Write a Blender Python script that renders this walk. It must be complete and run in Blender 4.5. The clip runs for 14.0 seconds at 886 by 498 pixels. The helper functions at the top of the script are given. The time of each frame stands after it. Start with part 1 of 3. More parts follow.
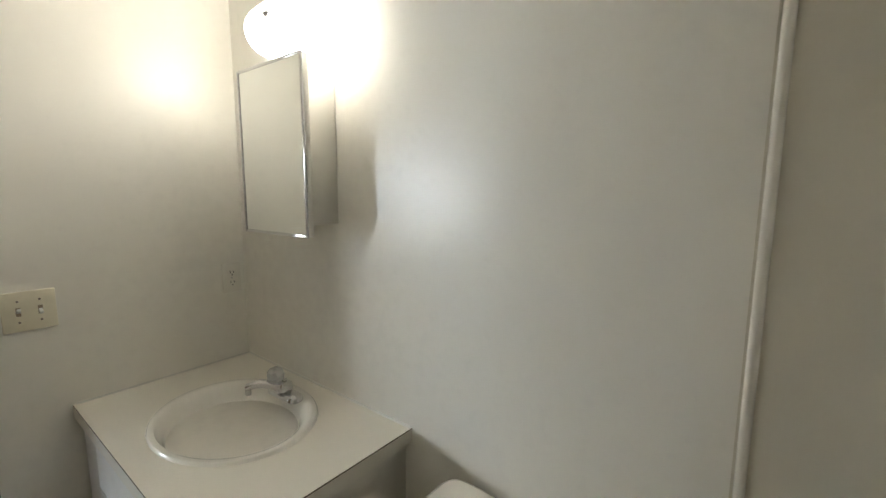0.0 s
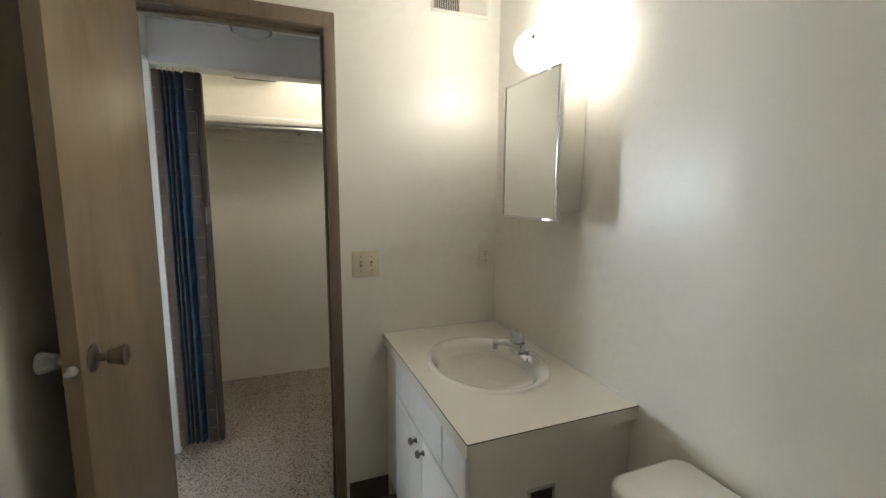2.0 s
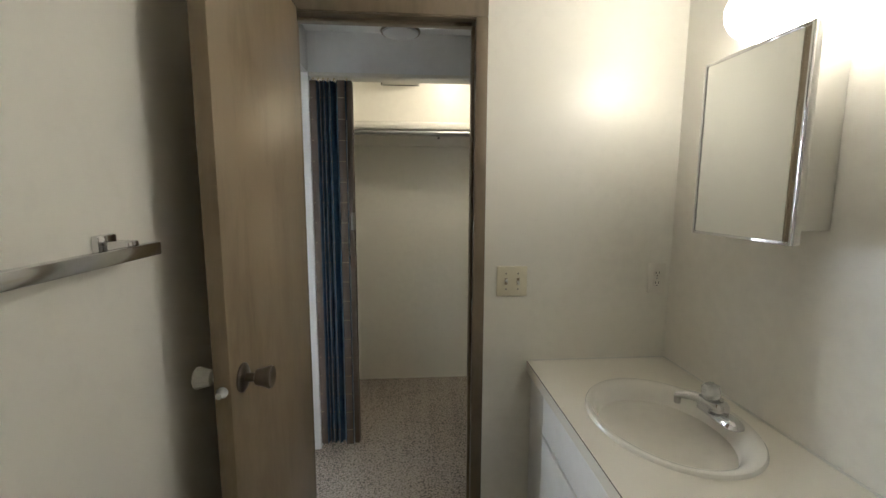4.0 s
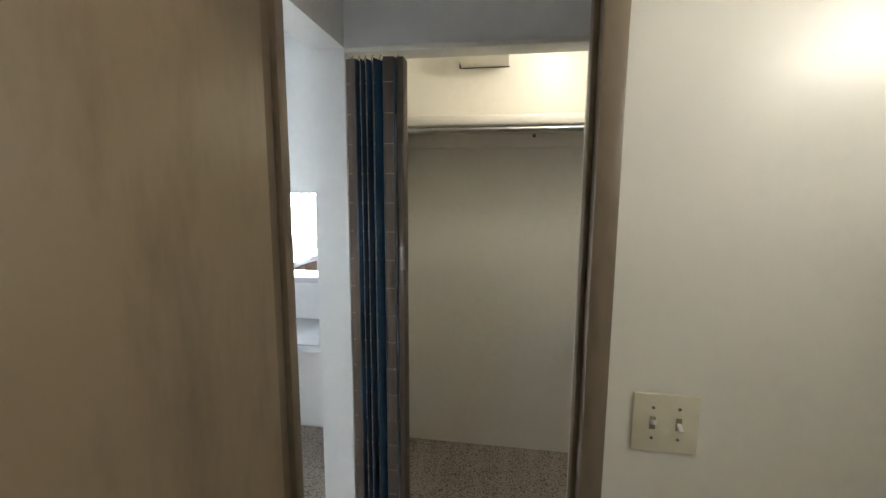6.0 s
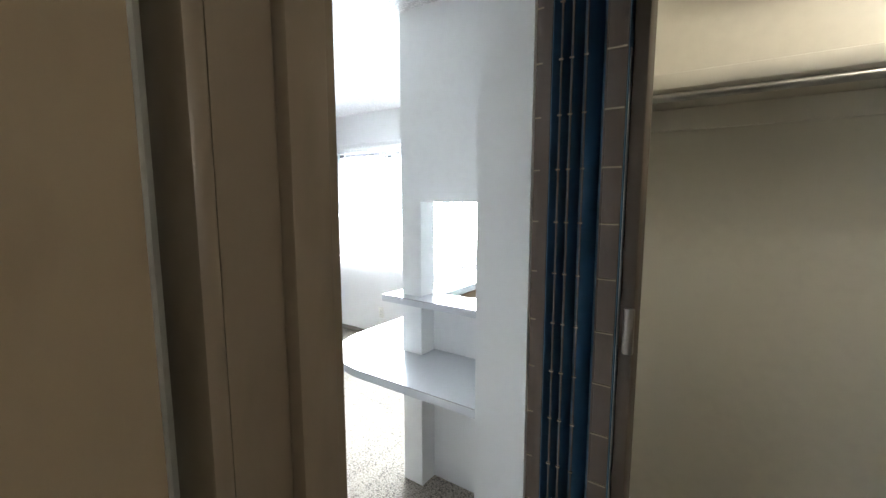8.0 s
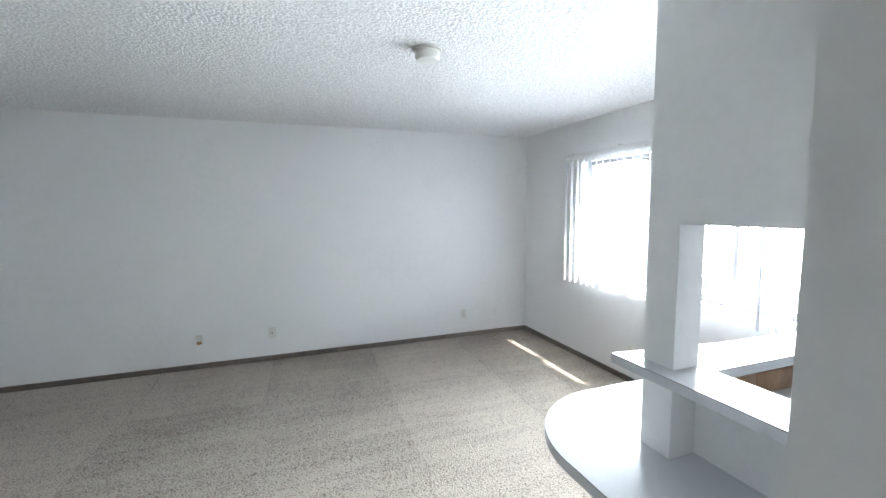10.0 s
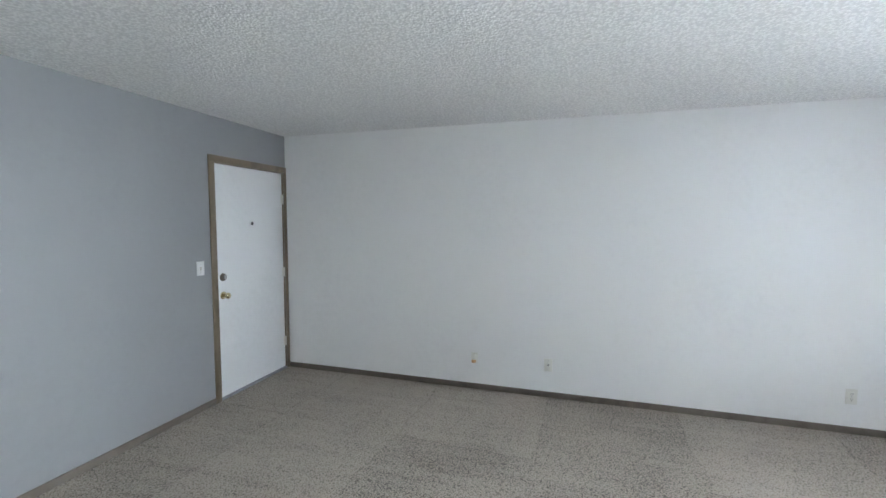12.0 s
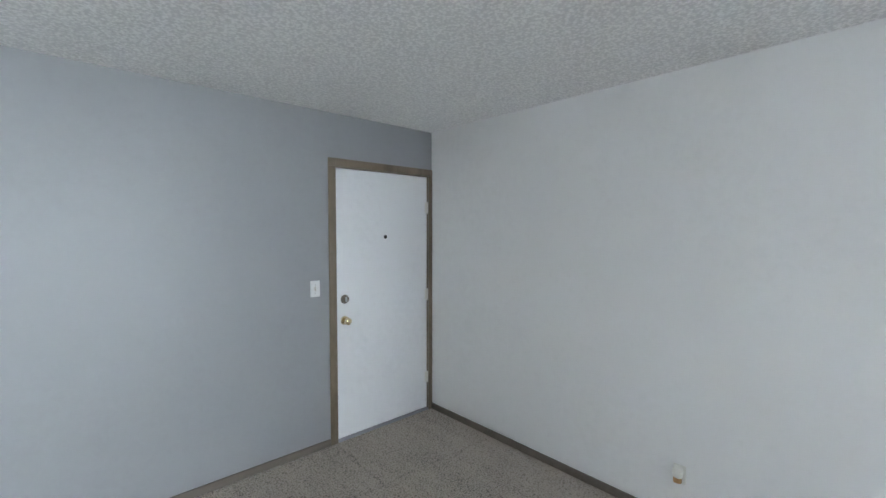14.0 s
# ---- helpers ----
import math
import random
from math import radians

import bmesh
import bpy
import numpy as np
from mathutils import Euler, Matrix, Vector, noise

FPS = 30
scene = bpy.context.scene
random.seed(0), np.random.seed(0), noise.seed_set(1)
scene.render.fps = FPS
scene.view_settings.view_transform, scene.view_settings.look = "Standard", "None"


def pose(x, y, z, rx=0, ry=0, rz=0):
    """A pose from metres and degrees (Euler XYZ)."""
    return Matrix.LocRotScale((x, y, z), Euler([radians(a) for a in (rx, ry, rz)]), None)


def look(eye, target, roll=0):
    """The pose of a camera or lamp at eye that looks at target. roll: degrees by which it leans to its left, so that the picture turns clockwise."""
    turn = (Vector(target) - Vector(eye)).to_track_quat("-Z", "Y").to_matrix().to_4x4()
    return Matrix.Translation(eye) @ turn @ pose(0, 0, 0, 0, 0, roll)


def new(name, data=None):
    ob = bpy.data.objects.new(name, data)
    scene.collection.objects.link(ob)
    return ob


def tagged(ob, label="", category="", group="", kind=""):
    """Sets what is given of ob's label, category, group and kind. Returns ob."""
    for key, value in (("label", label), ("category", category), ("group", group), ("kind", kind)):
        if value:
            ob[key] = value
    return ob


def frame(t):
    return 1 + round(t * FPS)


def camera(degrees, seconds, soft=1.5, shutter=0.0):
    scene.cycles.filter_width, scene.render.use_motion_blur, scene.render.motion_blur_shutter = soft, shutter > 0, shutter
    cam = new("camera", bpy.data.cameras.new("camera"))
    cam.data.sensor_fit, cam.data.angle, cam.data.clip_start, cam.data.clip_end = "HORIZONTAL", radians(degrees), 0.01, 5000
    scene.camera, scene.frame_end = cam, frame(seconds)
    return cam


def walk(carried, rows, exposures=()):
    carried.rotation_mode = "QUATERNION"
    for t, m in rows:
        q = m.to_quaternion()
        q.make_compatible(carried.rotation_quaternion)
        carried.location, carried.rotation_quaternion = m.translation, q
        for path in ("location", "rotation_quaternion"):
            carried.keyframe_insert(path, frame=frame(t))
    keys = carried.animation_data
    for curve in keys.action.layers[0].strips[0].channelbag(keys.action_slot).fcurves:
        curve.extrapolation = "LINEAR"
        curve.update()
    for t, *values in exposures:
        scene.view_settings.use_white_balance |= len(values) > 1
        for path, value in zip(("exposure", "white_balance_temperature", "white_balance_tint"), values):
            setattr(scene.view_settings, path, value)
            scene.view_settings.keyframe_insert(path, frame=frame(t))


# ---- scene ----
cam = camera(92.9, 14.0)
PATH = [
    (0, (-0.812, -1.652, 1.442), (0.744, -0.425, 1.174), 0.2),
    (0.5, (-0.89, -1.674, 1.402), (0.432, -0.193, 1.156), 0.5),
    (1, (-0.957, -1.709, 1.405), (0.119, -0.043, 1.146), 0.7),
    (1.5, (-0.975, -1.752, 1.406), (-0.097, 0.026, 1.145), 0.5),
    (2, (-0.97, -1.783, 1.405), (-0.246, 0.063, 1.142), 0.3),
    (2.5, (-0.981, -1.786, 1.394), (-0.398, 0.11, 1.14), 0.4),
    (3, (-1.005, -1.751, 1.398), (-0.569, 0.184, 1.14), 0.3),
    (3.5, (-1.017, -1.669, 1.41), (-0.735, 0.294, 1.15), 0.2),
    (6.0, (-0.925, -0.794, 1.53), (-1.228, 1.164, 1.258), 0.3),
    (6.5, (-0.933, -0.607, 1.533), (-1.42, 1.314, 1.267), 0.2),
    (7.0, (-0.935, -0.43, 1.53), (-1.652, 1.416, 1.256), 0.4),
    (7.2, (-0.957, -0.354, 1.537), (-1.755, 1.458, 1.264), 0.4),
    (9.3, (-1.399, 0.197, 1.539), (-3.054, 1.299, 1.324), -0.5),
    (9.5, (-1.393, 0.27, 1.569), (-3.113, 1.268, 1.350), -0.5),
    (10, (-1.447, 0.353, 1.574), (-3.316, 1.036, 1.374), -0.5),
    (10.2, (-1.485, 0.351, 1.574), (-3.401, 0.888, 1.378), -0.3),
    (10.5, (-1.581, 0.378, 1.556), (-3.546, 0.701, 1.373), -0.3),
    (11, (-1.819, 0.366, 1.574), (-3.811, 0.357, 1.402), -0.1),
    (11.5, (-2.033, 0.30, 1.559), (-4.005, 0.006, 1.416), 0.2),
    (12, (-2.319, 0.317, 1.556), (-4.228, -0.266, 1.421), 0.1),
    (12.5, (-2.611, 0.313, 1.562), (-4.419, -0.532, 1.436), 0.1),
    (13, (-2.941, 0.295, 1.567), (-4.624, -0.78, 1.453), 0.0),
    (13.5, (-3.288, 0.281, 1.58), (-4.822, -0.997, 1.471), 0.0),
    (14, (-3.653, 0.241, 1.592), (-5.001, -1.233, 1.495), 0.1),
]
walk(cam, [(t, look(e, g, r)) for t, e, g, r in PATH], exposures=[(0, 2.9), (1, 2.84), (3.5, 2.87), (7, 2.87), (9.5, 2.03), (11, 2.07), (11.5, 2.1), (14, 2.14)])

# ---- light ----
world = bpy.data.worlds.new("sky")
scene.world = world
world.use_nodes = True
wn = world.node_tree.nodes
sky = wn.new("ShaderNodeTexSky")
sky.sky_type, sky.sun_disc = "NISHITA", False
sky.sun_elevation, sky.sun_rotation = radians(49), radians(59)
world.node_tree.links.new(sky.outputs[0], wn["Background"].inputs[0])
wn["Background"].inputs[1].default_value = 0.12
sun = new("sun", bpy.data.lights.new("sun", "SUN"))
sun.data.energy, sun.data.angle, sun.data.color = 4.2, radians(0.5), (1, 0.95, 0.88)
sun.matrix_world = look((0.67, 0.40, 0.908), (0, 0, 0))
day = new("window_daylight", bpy.data.lights.new("window_daylight", "AREA"))
day.data.shape, day.data.size, day.data.size_y = "RECTANGLE", 2.28, 1.0
day.data.energy, day.data.color, day.data.spread = 49, (0.795, 0.90, 0.985), radians(122)
day.matrix_world = look((-3.84, 3.32, 1.47), (-3.68, 2.32, 1.15))


# ---- materials ----
def node(nt, kind, **v):
    n = nt.nodes.new(kind)
    for k, x in v.items():
        n.inputs[k].default_value = x
    return n


def material(name, colour, rough=0.5, metal=0.0, spread=0.06, grain=40.0, bump=0.0, bump_scale=200.0, stretch=(1, 1, 1), coat=0.0, blotch=2.0):
    """A painted, woven or plastic surface: colour varied at two scales, with fine relief."""
    m = bpy.data.materials.new(name)
    m.use_nodes = True
    nt = m.node_tree
    b = nt.nodes["Principled BSDF"]
    b.inputs["Roughness"].default_value = rough
    b.inputs["Metallic"].default_value = metal
    b.inputs["Coat Weight"].default_value = coat
    co = nt.nodes.new("ShaderNodeTexCoord")
    mp = node(nt, "ShaderNodeMapping", Scale=stretch)
    nt.links.new(co.outputs["Object"], mp.inputs[0])
    fine = node(nt, "ShaderNodeTexNoise", Scale=grain, Detail=4.0)
    big = node(nt, "ShaderNodeTexNoise", Scale=blotch, Detail=3.0)
    nt.links.new(mp.outputs[0], fine.inputs[0])
    nt.links.new(co.outputs["Object"], big.inputs[0])
    add = node(nt, "ShaderNodeMath")
    add.operation = "ADD"
    nt.links.new(fine.outputs[0], add.inputs[0])
    nt.links.new(big.outputs[0], add.inputs[1])
    ramp = nt.nodes.new("ShaderNodeValToRGB")
    lo, hi = ramp.color_ramp.elements
    lo.position, hi.position = 0.7, 1.3
    lo.color = (*[c * (1 - spread) for c in colour], 1)
    hi.color = (*[min(1, c * (1 + spread)) for c in colour], 1)
    nt.links.new(add.outputs[0], ramp.inputs[0])
    nt.links.new(ramp.outputs[0], b.inputs["Base Color"])
    if bump:
        bt = node(nt, "ShaderNodeTexNoise", Scale=bump_scale, Detail=3.0)
        nt.links.new(mp.outputs[0], bt.inputs[0])
        bn = node(nt, "ShaderNodeBump", Strength=bump, Distance=0.002)
        nt.links.new(bt.outputs[0], bn.inputs["Height"])
        nt.links.new(bn.outputs[0], b.inputs["Normal"])
    return m


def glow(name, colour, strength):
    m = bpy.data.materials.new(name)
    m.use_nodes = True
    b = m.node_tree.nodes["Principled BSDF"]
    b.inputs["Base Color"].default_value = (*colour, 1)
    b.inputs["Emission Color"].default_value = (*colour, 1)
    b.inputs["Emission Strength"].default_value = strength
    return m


def linked(nt, kind, links, **v):
    """A node with some inputs linked by index: {index: socket}."""
    n = node(nt, kind, **v)
    for i, so in links.items():
        nt.links.new(so, n.inputs[i])
    return n


def math_node(nt, op, a, b=None, value=None):
    n = nt.nodes.new("ShaderNodeMath")
    n.operation = op
    nt.links.new(a, n.inputs[0])
    if b is not None:
        nt.links.new(b, n.inputs[1])
    elif value is not None:
        n.inputs[1].default_value = value
    return n.outputs[0]


def carpet_material():
    """Cut pile: tufts with dark gaps between them, soil patches and vacuum lanes."""
    m = bpy.data.materials.new("carpet")
    m.use_nodes = True
    nt = m.node_tree
    b = nt.nodes["Principled BSDF"]
    b.inputs["Roughness"].default_value = 0.95
    b.inputs["Sheen Weight"].default_value = 0.1
    co = nt.nodes.new("ShaderNodeTexCoord").outputs["Object"]
    tuft = linked(nt, "ShaderNodeTexVoronoi", {0: co}, Scale=118.0, Randomness=1.0)
    clump = linked(nt, "ShaderNodeTexNoise", {0: co}, Scale=100.0, Detail=3.0)
    soil = linked(nt, "ShaderNodeTexNoise", {0: co}, Scale=1.6, Detail=4.0)
    streak_map = linked(nt, "ShaderNodeMapping", {0: co}, Scale=(9.0, 0.6, 1.0))
    streak = linked(nt, "ShaderNodeTexNoise", {0: streak_map.outputs[0]}, Scale=1.5, Detail=3.0)
    wob = linked(nt, "ShaderNodeTexNoise", {0: co}, Scale=3.0, Detail=4.0)
    shift = linked(nt, "ShaderNodeVectorMath", {0: co})
    shift.operation = "MULTIPLY_ADD"
    nt.links.new(wob.outputs["Color"], shift.inputs[0])
    shift.inputs[1].default_value = (0.14, 0.14, 0)
    lane_map = linked(nt, "ShaderNodeMapping", {0: co}, Location=(0.35, 0.03, 0), Rotation=(0, 0, radians(2.5)))
    nt.links.new(lane_map.outputs[0], shift.inputs[2])
    lanes = linked(nt, "ShaderNodeTexBrick", {0: shift.outputs[0]}, Scale=1.0)
    lanes.inputs["Mortar Size"].default_value = 0.014
    lanes.inputs["Color1"].default_value, lanes.inputs["Color2"].default_value = (0, 0, 0, 1), (1, 1, 1, 1)
    lanes.inputs["Mortar"].default_value = (0.5, 0.5, 0.5, 1)
    lanes.inputs["Mortar Smooth"].default_value = 1.0
    lanes.inputs["Brick Width"].default_value = 2.3
    lanes.inputs["Row Height"].default_value = 1.0
    h = math_node(nt, "SUBTRACT", clump.outputs[0], math_node(nt, "MULTIPLY", tuft.outputs[0], value=0.55))
    tone = math_node(nt, "ADD", h, math_node(nt, "MULTIPLY", soil.outputs[0], value=0.28))
    tone = math_node(nt, "ADD", tone, math_node(nt, "MULTIPLY", streak.outputs[0], value=0.24))
    tone = math_node(nt, "SUBTRACT", tone, math_node(nt, "MULTIPLY", lanes.outputs["Fac"], value=0.075))
    tone = math_node(nt, "ADD", tone, math_node(nt, "MULTIPLY", lanes.outputs["Color"], value=0.075))
    ramp = nt.nodes.new("ShaderNodeValToRGB")
    lo, hi = ramp.color_ramp.elements
    lo.position, hi.position = 0.23, 0.60
    lo.color, hi.color = (0.115, 0.096, 0.079, 1), (0.47, 0.408, 0.343, 1)
    nt.links.new(tone, ramp.inputs[0])
    nt.links.new(ramp.outputs[0], b.inputs["Base Color"])
    bn = node(nt, "ShaderNodeBump", Strength=0.8, Distance=0.009)
    nt.links.new(h, bn.inputs["Height"])
    nt.links.new(bn.outputs[0], b.inputs["Normal"])
    return m


def popcorn_material():
    """Sprayed acoustic texture: small lumps with soft shadows."""
    m = bpy.data.materials.new("popcorn_ceiling")
    m.use_nodes = True
    nt = m.node_tree
    b = nt.nodes["Principled BSDF"]
    b.inputs["Roughness"].default_value = 0.95
    co = nt.nodes.new("ShaderNodeTexCoord").outputs["Object"]
    vor = linked(nt, "ShaderNodeTexVoronoi", {0: co}, Scale=75.0, Randomness=1.0)
    ns = linked(nt, "ShaderNodeTexNoise", {0: co}, Scale=48.0, Detail=5.0)
    big = linked(nt, "ShaderNodeTexNoise", {0: co}, Scale=1.1, Detail=2.0)
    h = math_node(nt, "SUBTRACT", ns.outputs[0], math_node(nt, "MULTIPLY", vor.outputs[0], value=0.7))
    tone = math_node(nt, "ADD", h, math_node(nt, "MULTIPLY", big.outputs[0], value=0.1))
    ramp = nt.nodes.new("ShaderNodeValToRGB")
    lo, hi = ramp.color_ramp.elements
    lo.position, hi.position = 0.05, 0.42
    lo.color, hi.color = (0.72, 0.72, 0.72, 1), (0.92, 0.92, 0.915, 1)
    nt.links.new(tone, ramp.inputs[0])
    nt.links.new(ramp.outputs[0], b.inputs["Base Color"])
    bn = node(nt, "ShaderNodeBump", Strength=0.62, Distance=0.007)
    nt.links.new(h, bn.inputs["Height"])
    nt.links.new(bn.outputs[0], b.inputs["Normal"])
    return m


def wood_material(name, dark, light, rough=0.35, along="Z", coat=0.15):
    """Stained wood veneer, its grain drawn out along one axis."""
    m = bpy.data.materials.new(name)
    m.use_nodes = True
    nt = m.node_tree
    b = nt.nodes["Principled BSDF"]
    b.inputs["Roughness"].default_value = rough
    b.inputs["Coat Weight"].default_value = coat
    b.inputs["Coat Roughness"].default_value = 0.3
    co = nt.nodes.new("ShaderNodeTexCoord")
    s = {"Z": (9, 9, 2.4), "X": (1.3, 9, 9), "Y": (9, 1.3, 9)}[along]
    mp = node(nt, "ShaderNodeMapping", Scale=s)
    nt.links.new(co.outputs["Object"], mp.inputs[0])
    n1 = node(nt, "ShaderNodeTexNoise", Scale=1.0, Detail=6.0, Distortion=0.8)
    n2 = node(nt, "ShaderNodeTexNoise", Scale=7.0, Detail=3.0)
    n3 = node(nt, "ShaderNodeTexNoise", Scale=2.2, Detail=2.0)
    nt.links.new(mp.outputs[0], n1.inputs[0])
    nt.links.new(mp.outputs[0], n2.inputs[0])
    nt.links.new(co.outputs["Object"], n3.inputs[0])
    a = node(nt, "ShaderNodeMath")
    a.operation = "MULTIPLY_ADD"
    a.inputs[1].default_value = 0.35
    nt.links.new(n2.outputs[0], a.inputs[0])
    nt.links.new(n1.outputs[0], a.inputs[2])
    a2 = node(nt, "ShaderNodeMath")
    a2.operation = "MULTIPLY_ADD"
    a2.inputs[1].default_value = 0.5
    nt.links.new(n3.outputs[0], a2.inputs[0])
    nt.links.new(a.outputs[0], a2.inputs[2])
    ramp = nt.nodes.new("ShaderNodeValToRGB")
    lo, hi = ramp.color_ramp.elements
    lo.position, hi.position = 0.5, 1.4
    lo.color, hi.color = (*dark, 1), (*light, 1)
    nt.links.new(a2.outputs[0], ramp.inputs[0])
    nt.links.new(ramp.outputs[0], b.inputs["Base Color"])
    bn = node(nt, "ShaderNodeBump", Strength=0.12, Distance=0.001)
    nt.links.new(n2.outputs[0], bn.inputs["Height"])
    nt.links.new(bn.outputs[0], b.inputs["Normal"])
    return m


def glass_material():
    m = bpy.data.materials.new("window_glass")
    m.use_nodes = True
    b = m.node_tree.nodes["Principled BSDF"]
    b.inputs["Transmission Weight"].default_value = 1
    b.inputs["Roughness"].default_value = 0.0
    b.inputs["IOR"].default_value = 1.45
    return m


WALL = material("wall_paint", (0.82, 0.82, 0.815), 0.62, spread=0.015, grain=25, bump=0.08, bump_scale=120, blotch=1.2)
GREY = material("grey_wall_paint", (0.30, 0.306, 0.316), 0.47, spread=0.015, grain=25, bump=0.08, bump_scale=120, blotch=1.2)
BATH = material("bath_wall_paint", (0.87, 0.845, 0.775), 0.31, spread=0.02, grain=25, bump=0.04, bump_scale=90, blotch=1.2)
CLOSET = material("closet_wall_paint", (0.81, 0.785, 0.71), 0.3, spread=0.02, grain=25, bump=0.03, bump_scale=120)
SURROUND = material("tub_surround", (0.74, 0.70, 0.60), 0.25, spread=0.02, grain=15)
CARPET = carpet_material()
POPCORN = popcorn_material()
BASE = wood_material("baseboard_wood", (0.085, 0.068, 0.055), (0.17, 0.14, 0.115), 0.5, "X")
CASING = wood_material("casing_wood", (0.112, 0.084, 0.054), (0.21, 0.162, 0.11), 0.42)
DOORWOOD = wood_material("door_veneer", (0.155, 0.115, 0.07), (0.27, 0.205, 0.132), 0.36)
KITWOOD = wood_material("kitchen_cabinet_wood", (0.16, 0.085, 0.045), (0.34, 0.20, 0.115), 0.35)
COVE = material("vinyl_cove_base", (0.10, 0.085, 0.07), 0.5, spread=0.15, grain=30)
WHITE = material("white_enamel", (0.79, 0.80, 0.815), 0.35, spread=0.02, grain=20, bump=0.03)
CREAM = material("cream_enamel", (0.80, 0.77, 0.70), 0.35, spread=0.03, grain=20, bump=0.04)
VANPAINT = material("vanity_paint", (0.84, 0.83, 0.81), 0.4, spread=0.03, grain=14, bump=0.08, bump_scale=60)
VANTOP = material("cream_laminate", (0.83, 0.795, 0.71), 0.3, spread=0.015, grain=160)
LAMINATE = material("white_laminate", (0.61, 0.62, 0.64), 0.2, spread=0.012, grain=60)
PORCELAIN = material("porcelain", (0.88, 0.855, 0.79), 0.16, spread=0.01, coat=0.2)
SEAM = material("dark_laminate_seam", (0.09, 0.065, 0.045), 0.6)
VINYL = material("bath_vinyl_floor", (0.14, 0.125, 0.11), 0.5, spread=0.2, grain=30)
SILVER = material("chrome", (0.62, 0.62, 0.63), 0.12, metal=1.0, spread=0.03)
PEWTER = material("worn_knob_metal", (0.20, 0.175, 0.155), 0.28, metal=1.0, spread=0.12)
BRASS = material("polished_brass", (0.74, 0.64, 0.42), 0.18, metal=1.0, spread=0.05)
NICKEL = material("satin_nickel", (0.5, 0.5, 0.5), 0.3, metal=1.0)
IVORY = material("ivory_plastic", (0.80, 0.745, 0.59), 0.35, spread=0.03)
PLATE = material("white_plastic", (0.74, 0.73, 0.68), 0.35, spread=0.02)
FROST = material("frosted_glass", (0.55, 0.56, 0.58), 0.4, spread=0.05)
BLACK = material("black_plastic", (0.02, 0.02, 0.022), 0.45)
AMBER = material("amber_plastic", (0.42, 0.24, 0.10), 0.3)
CLEAR = material("clear_acrylic", (0.5, 0.5, 0.49), 0.08, spread=0.25, coat=0.6)
TAUPE = material("woven_taupe_slat", (0.092, 0.065, 0.048), 0.6, spread=0.25, grain=30, stretch=(1, 1, 0.1), bump=0.3, bump_scale=60)
NAVY = material("dark_navy_pleat", (0.04, 0.11, 0.185), 0.5, spread=0.2, grain=30, stretch=(1, 1, 0.1))
CORD = material("tan_cord", (0.34, 0.27, 0.19), 0.8)
RAIL = material("white_blind_rail", (0.72, 0.72, 0.71), 0.4)
ALU = material("window_aluminium", (0.32, 0.32, 0.34), 0.45, metal=0.3)
CONCRETE = material("outside_concrete", (0.26, 0.255, 0.24), 0.9, spread=0.15)
GLASS = glass_material()
DIFFUSER = glow("lit_opal_glass", (1.0, 0.965, 0.895), 2.6)
END_GLASS = glow("opal_glass_end", (1.0, 0.965, 0.895), 0.8)
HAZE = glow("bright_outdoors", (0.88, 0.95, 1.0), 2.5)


def mirror_material():
    m = bpy.data.materials.new("mirror")
    m.use_nodes = True
    b = m.node_tree.nodes["Principled BSDF"]
    b.inputs["Base Color"].default_value = (0.86, 0.87, 0.85, 1)
    b.inputs["Metallic"].default_value, b.inputs["Roughness"].default_value = 1, 0.02
    return m


def slat_material():
    """White vinyl that lets some daylight through."""
    m = bpy.data.materials.new("vinyl_slat")
    m.use_nodes = True
    nt = m.node_tree
    out = nt.nodes["Material Output"]
    d = node(nt, "ShaderNodeBsdfDiffuse", Color=(0.66, 0.67, 0.69, 1))
    t = node(nt, "ShaderNodeBsdfTranslucent", Color=(0.75, 0.78, 0.85, 1))
    mix = node(nt, "ShaderNodeMixShader", Fac=0.14)
    nt.links.new(d.outputs[0], mix.inputs[1])
    nt.links.new(t.outputs[0], mix.inputs[2])
    nt.links.new(mix.outputs[0], out.inputs[0])
    return m


MIRROR = mirror_material()
SLAT = slat_material()


# ---- building blocks ----
def boxed(bm, x0, x1, y0, y1, z0, z1, bevel=0.0):
    """A block between two corners, its edges rounded by bevel metres."""
    m = Matrix.LocRotScale(((x0 + x1) / 2, (y0 + y1) / 2, (z0 + z1) / 2), None, (abs(x1 - x0), abs(y1 - y0), abs(z1 - z0)))
    vs = bmesh.ops.create_cube(bm, size=1, matrix=m)["verts"]
    if bevel:
        es = list({e for v in vs for e in v.link_edges})
        bmesh.ops.bevel(bm, geom=es, offset=bevel, segments=2, profile=0.5, affect="EDGES")
    return bm


def mesh_of(name, bm, mat, smooth=False):
    me = bpy.data.meshes.new(name)
    bmesh.ops.recalc_face_normals(bm, faces=bm.faces)
    bm.to_mesh(me)
    bm.free()
    me.materials.append(mat)
    if smooth:
        me.polygons.foreach_set("use_smooth", [True] * len(me.polygons))
        me.set_sharp_from_angle(angle=radians(38))
    return me


def part(name, bm, mat, parent=None, label="", smooth=True, at=None):
    ob = new(name, mesh_of(name, bm, mat, smooth))
    if at is not None:
        ob.matrix_basis = at
    if parent is not None:
        ob.parent = parent
    if label:
        ob["label"] = label
    return ob


def block(name, x0, x1, y0, y1, z0, z1, mat, parent=None, bevel=0.0, label=""):
    return part(name, boxed(bmesh.new(), x0, x1, y0, y1, z0, z1, bevel), mat, parent, label, smooth=bevel > 0)


def structure(ob, label, category):
    return tagged(ob, label, category, kind="structure")


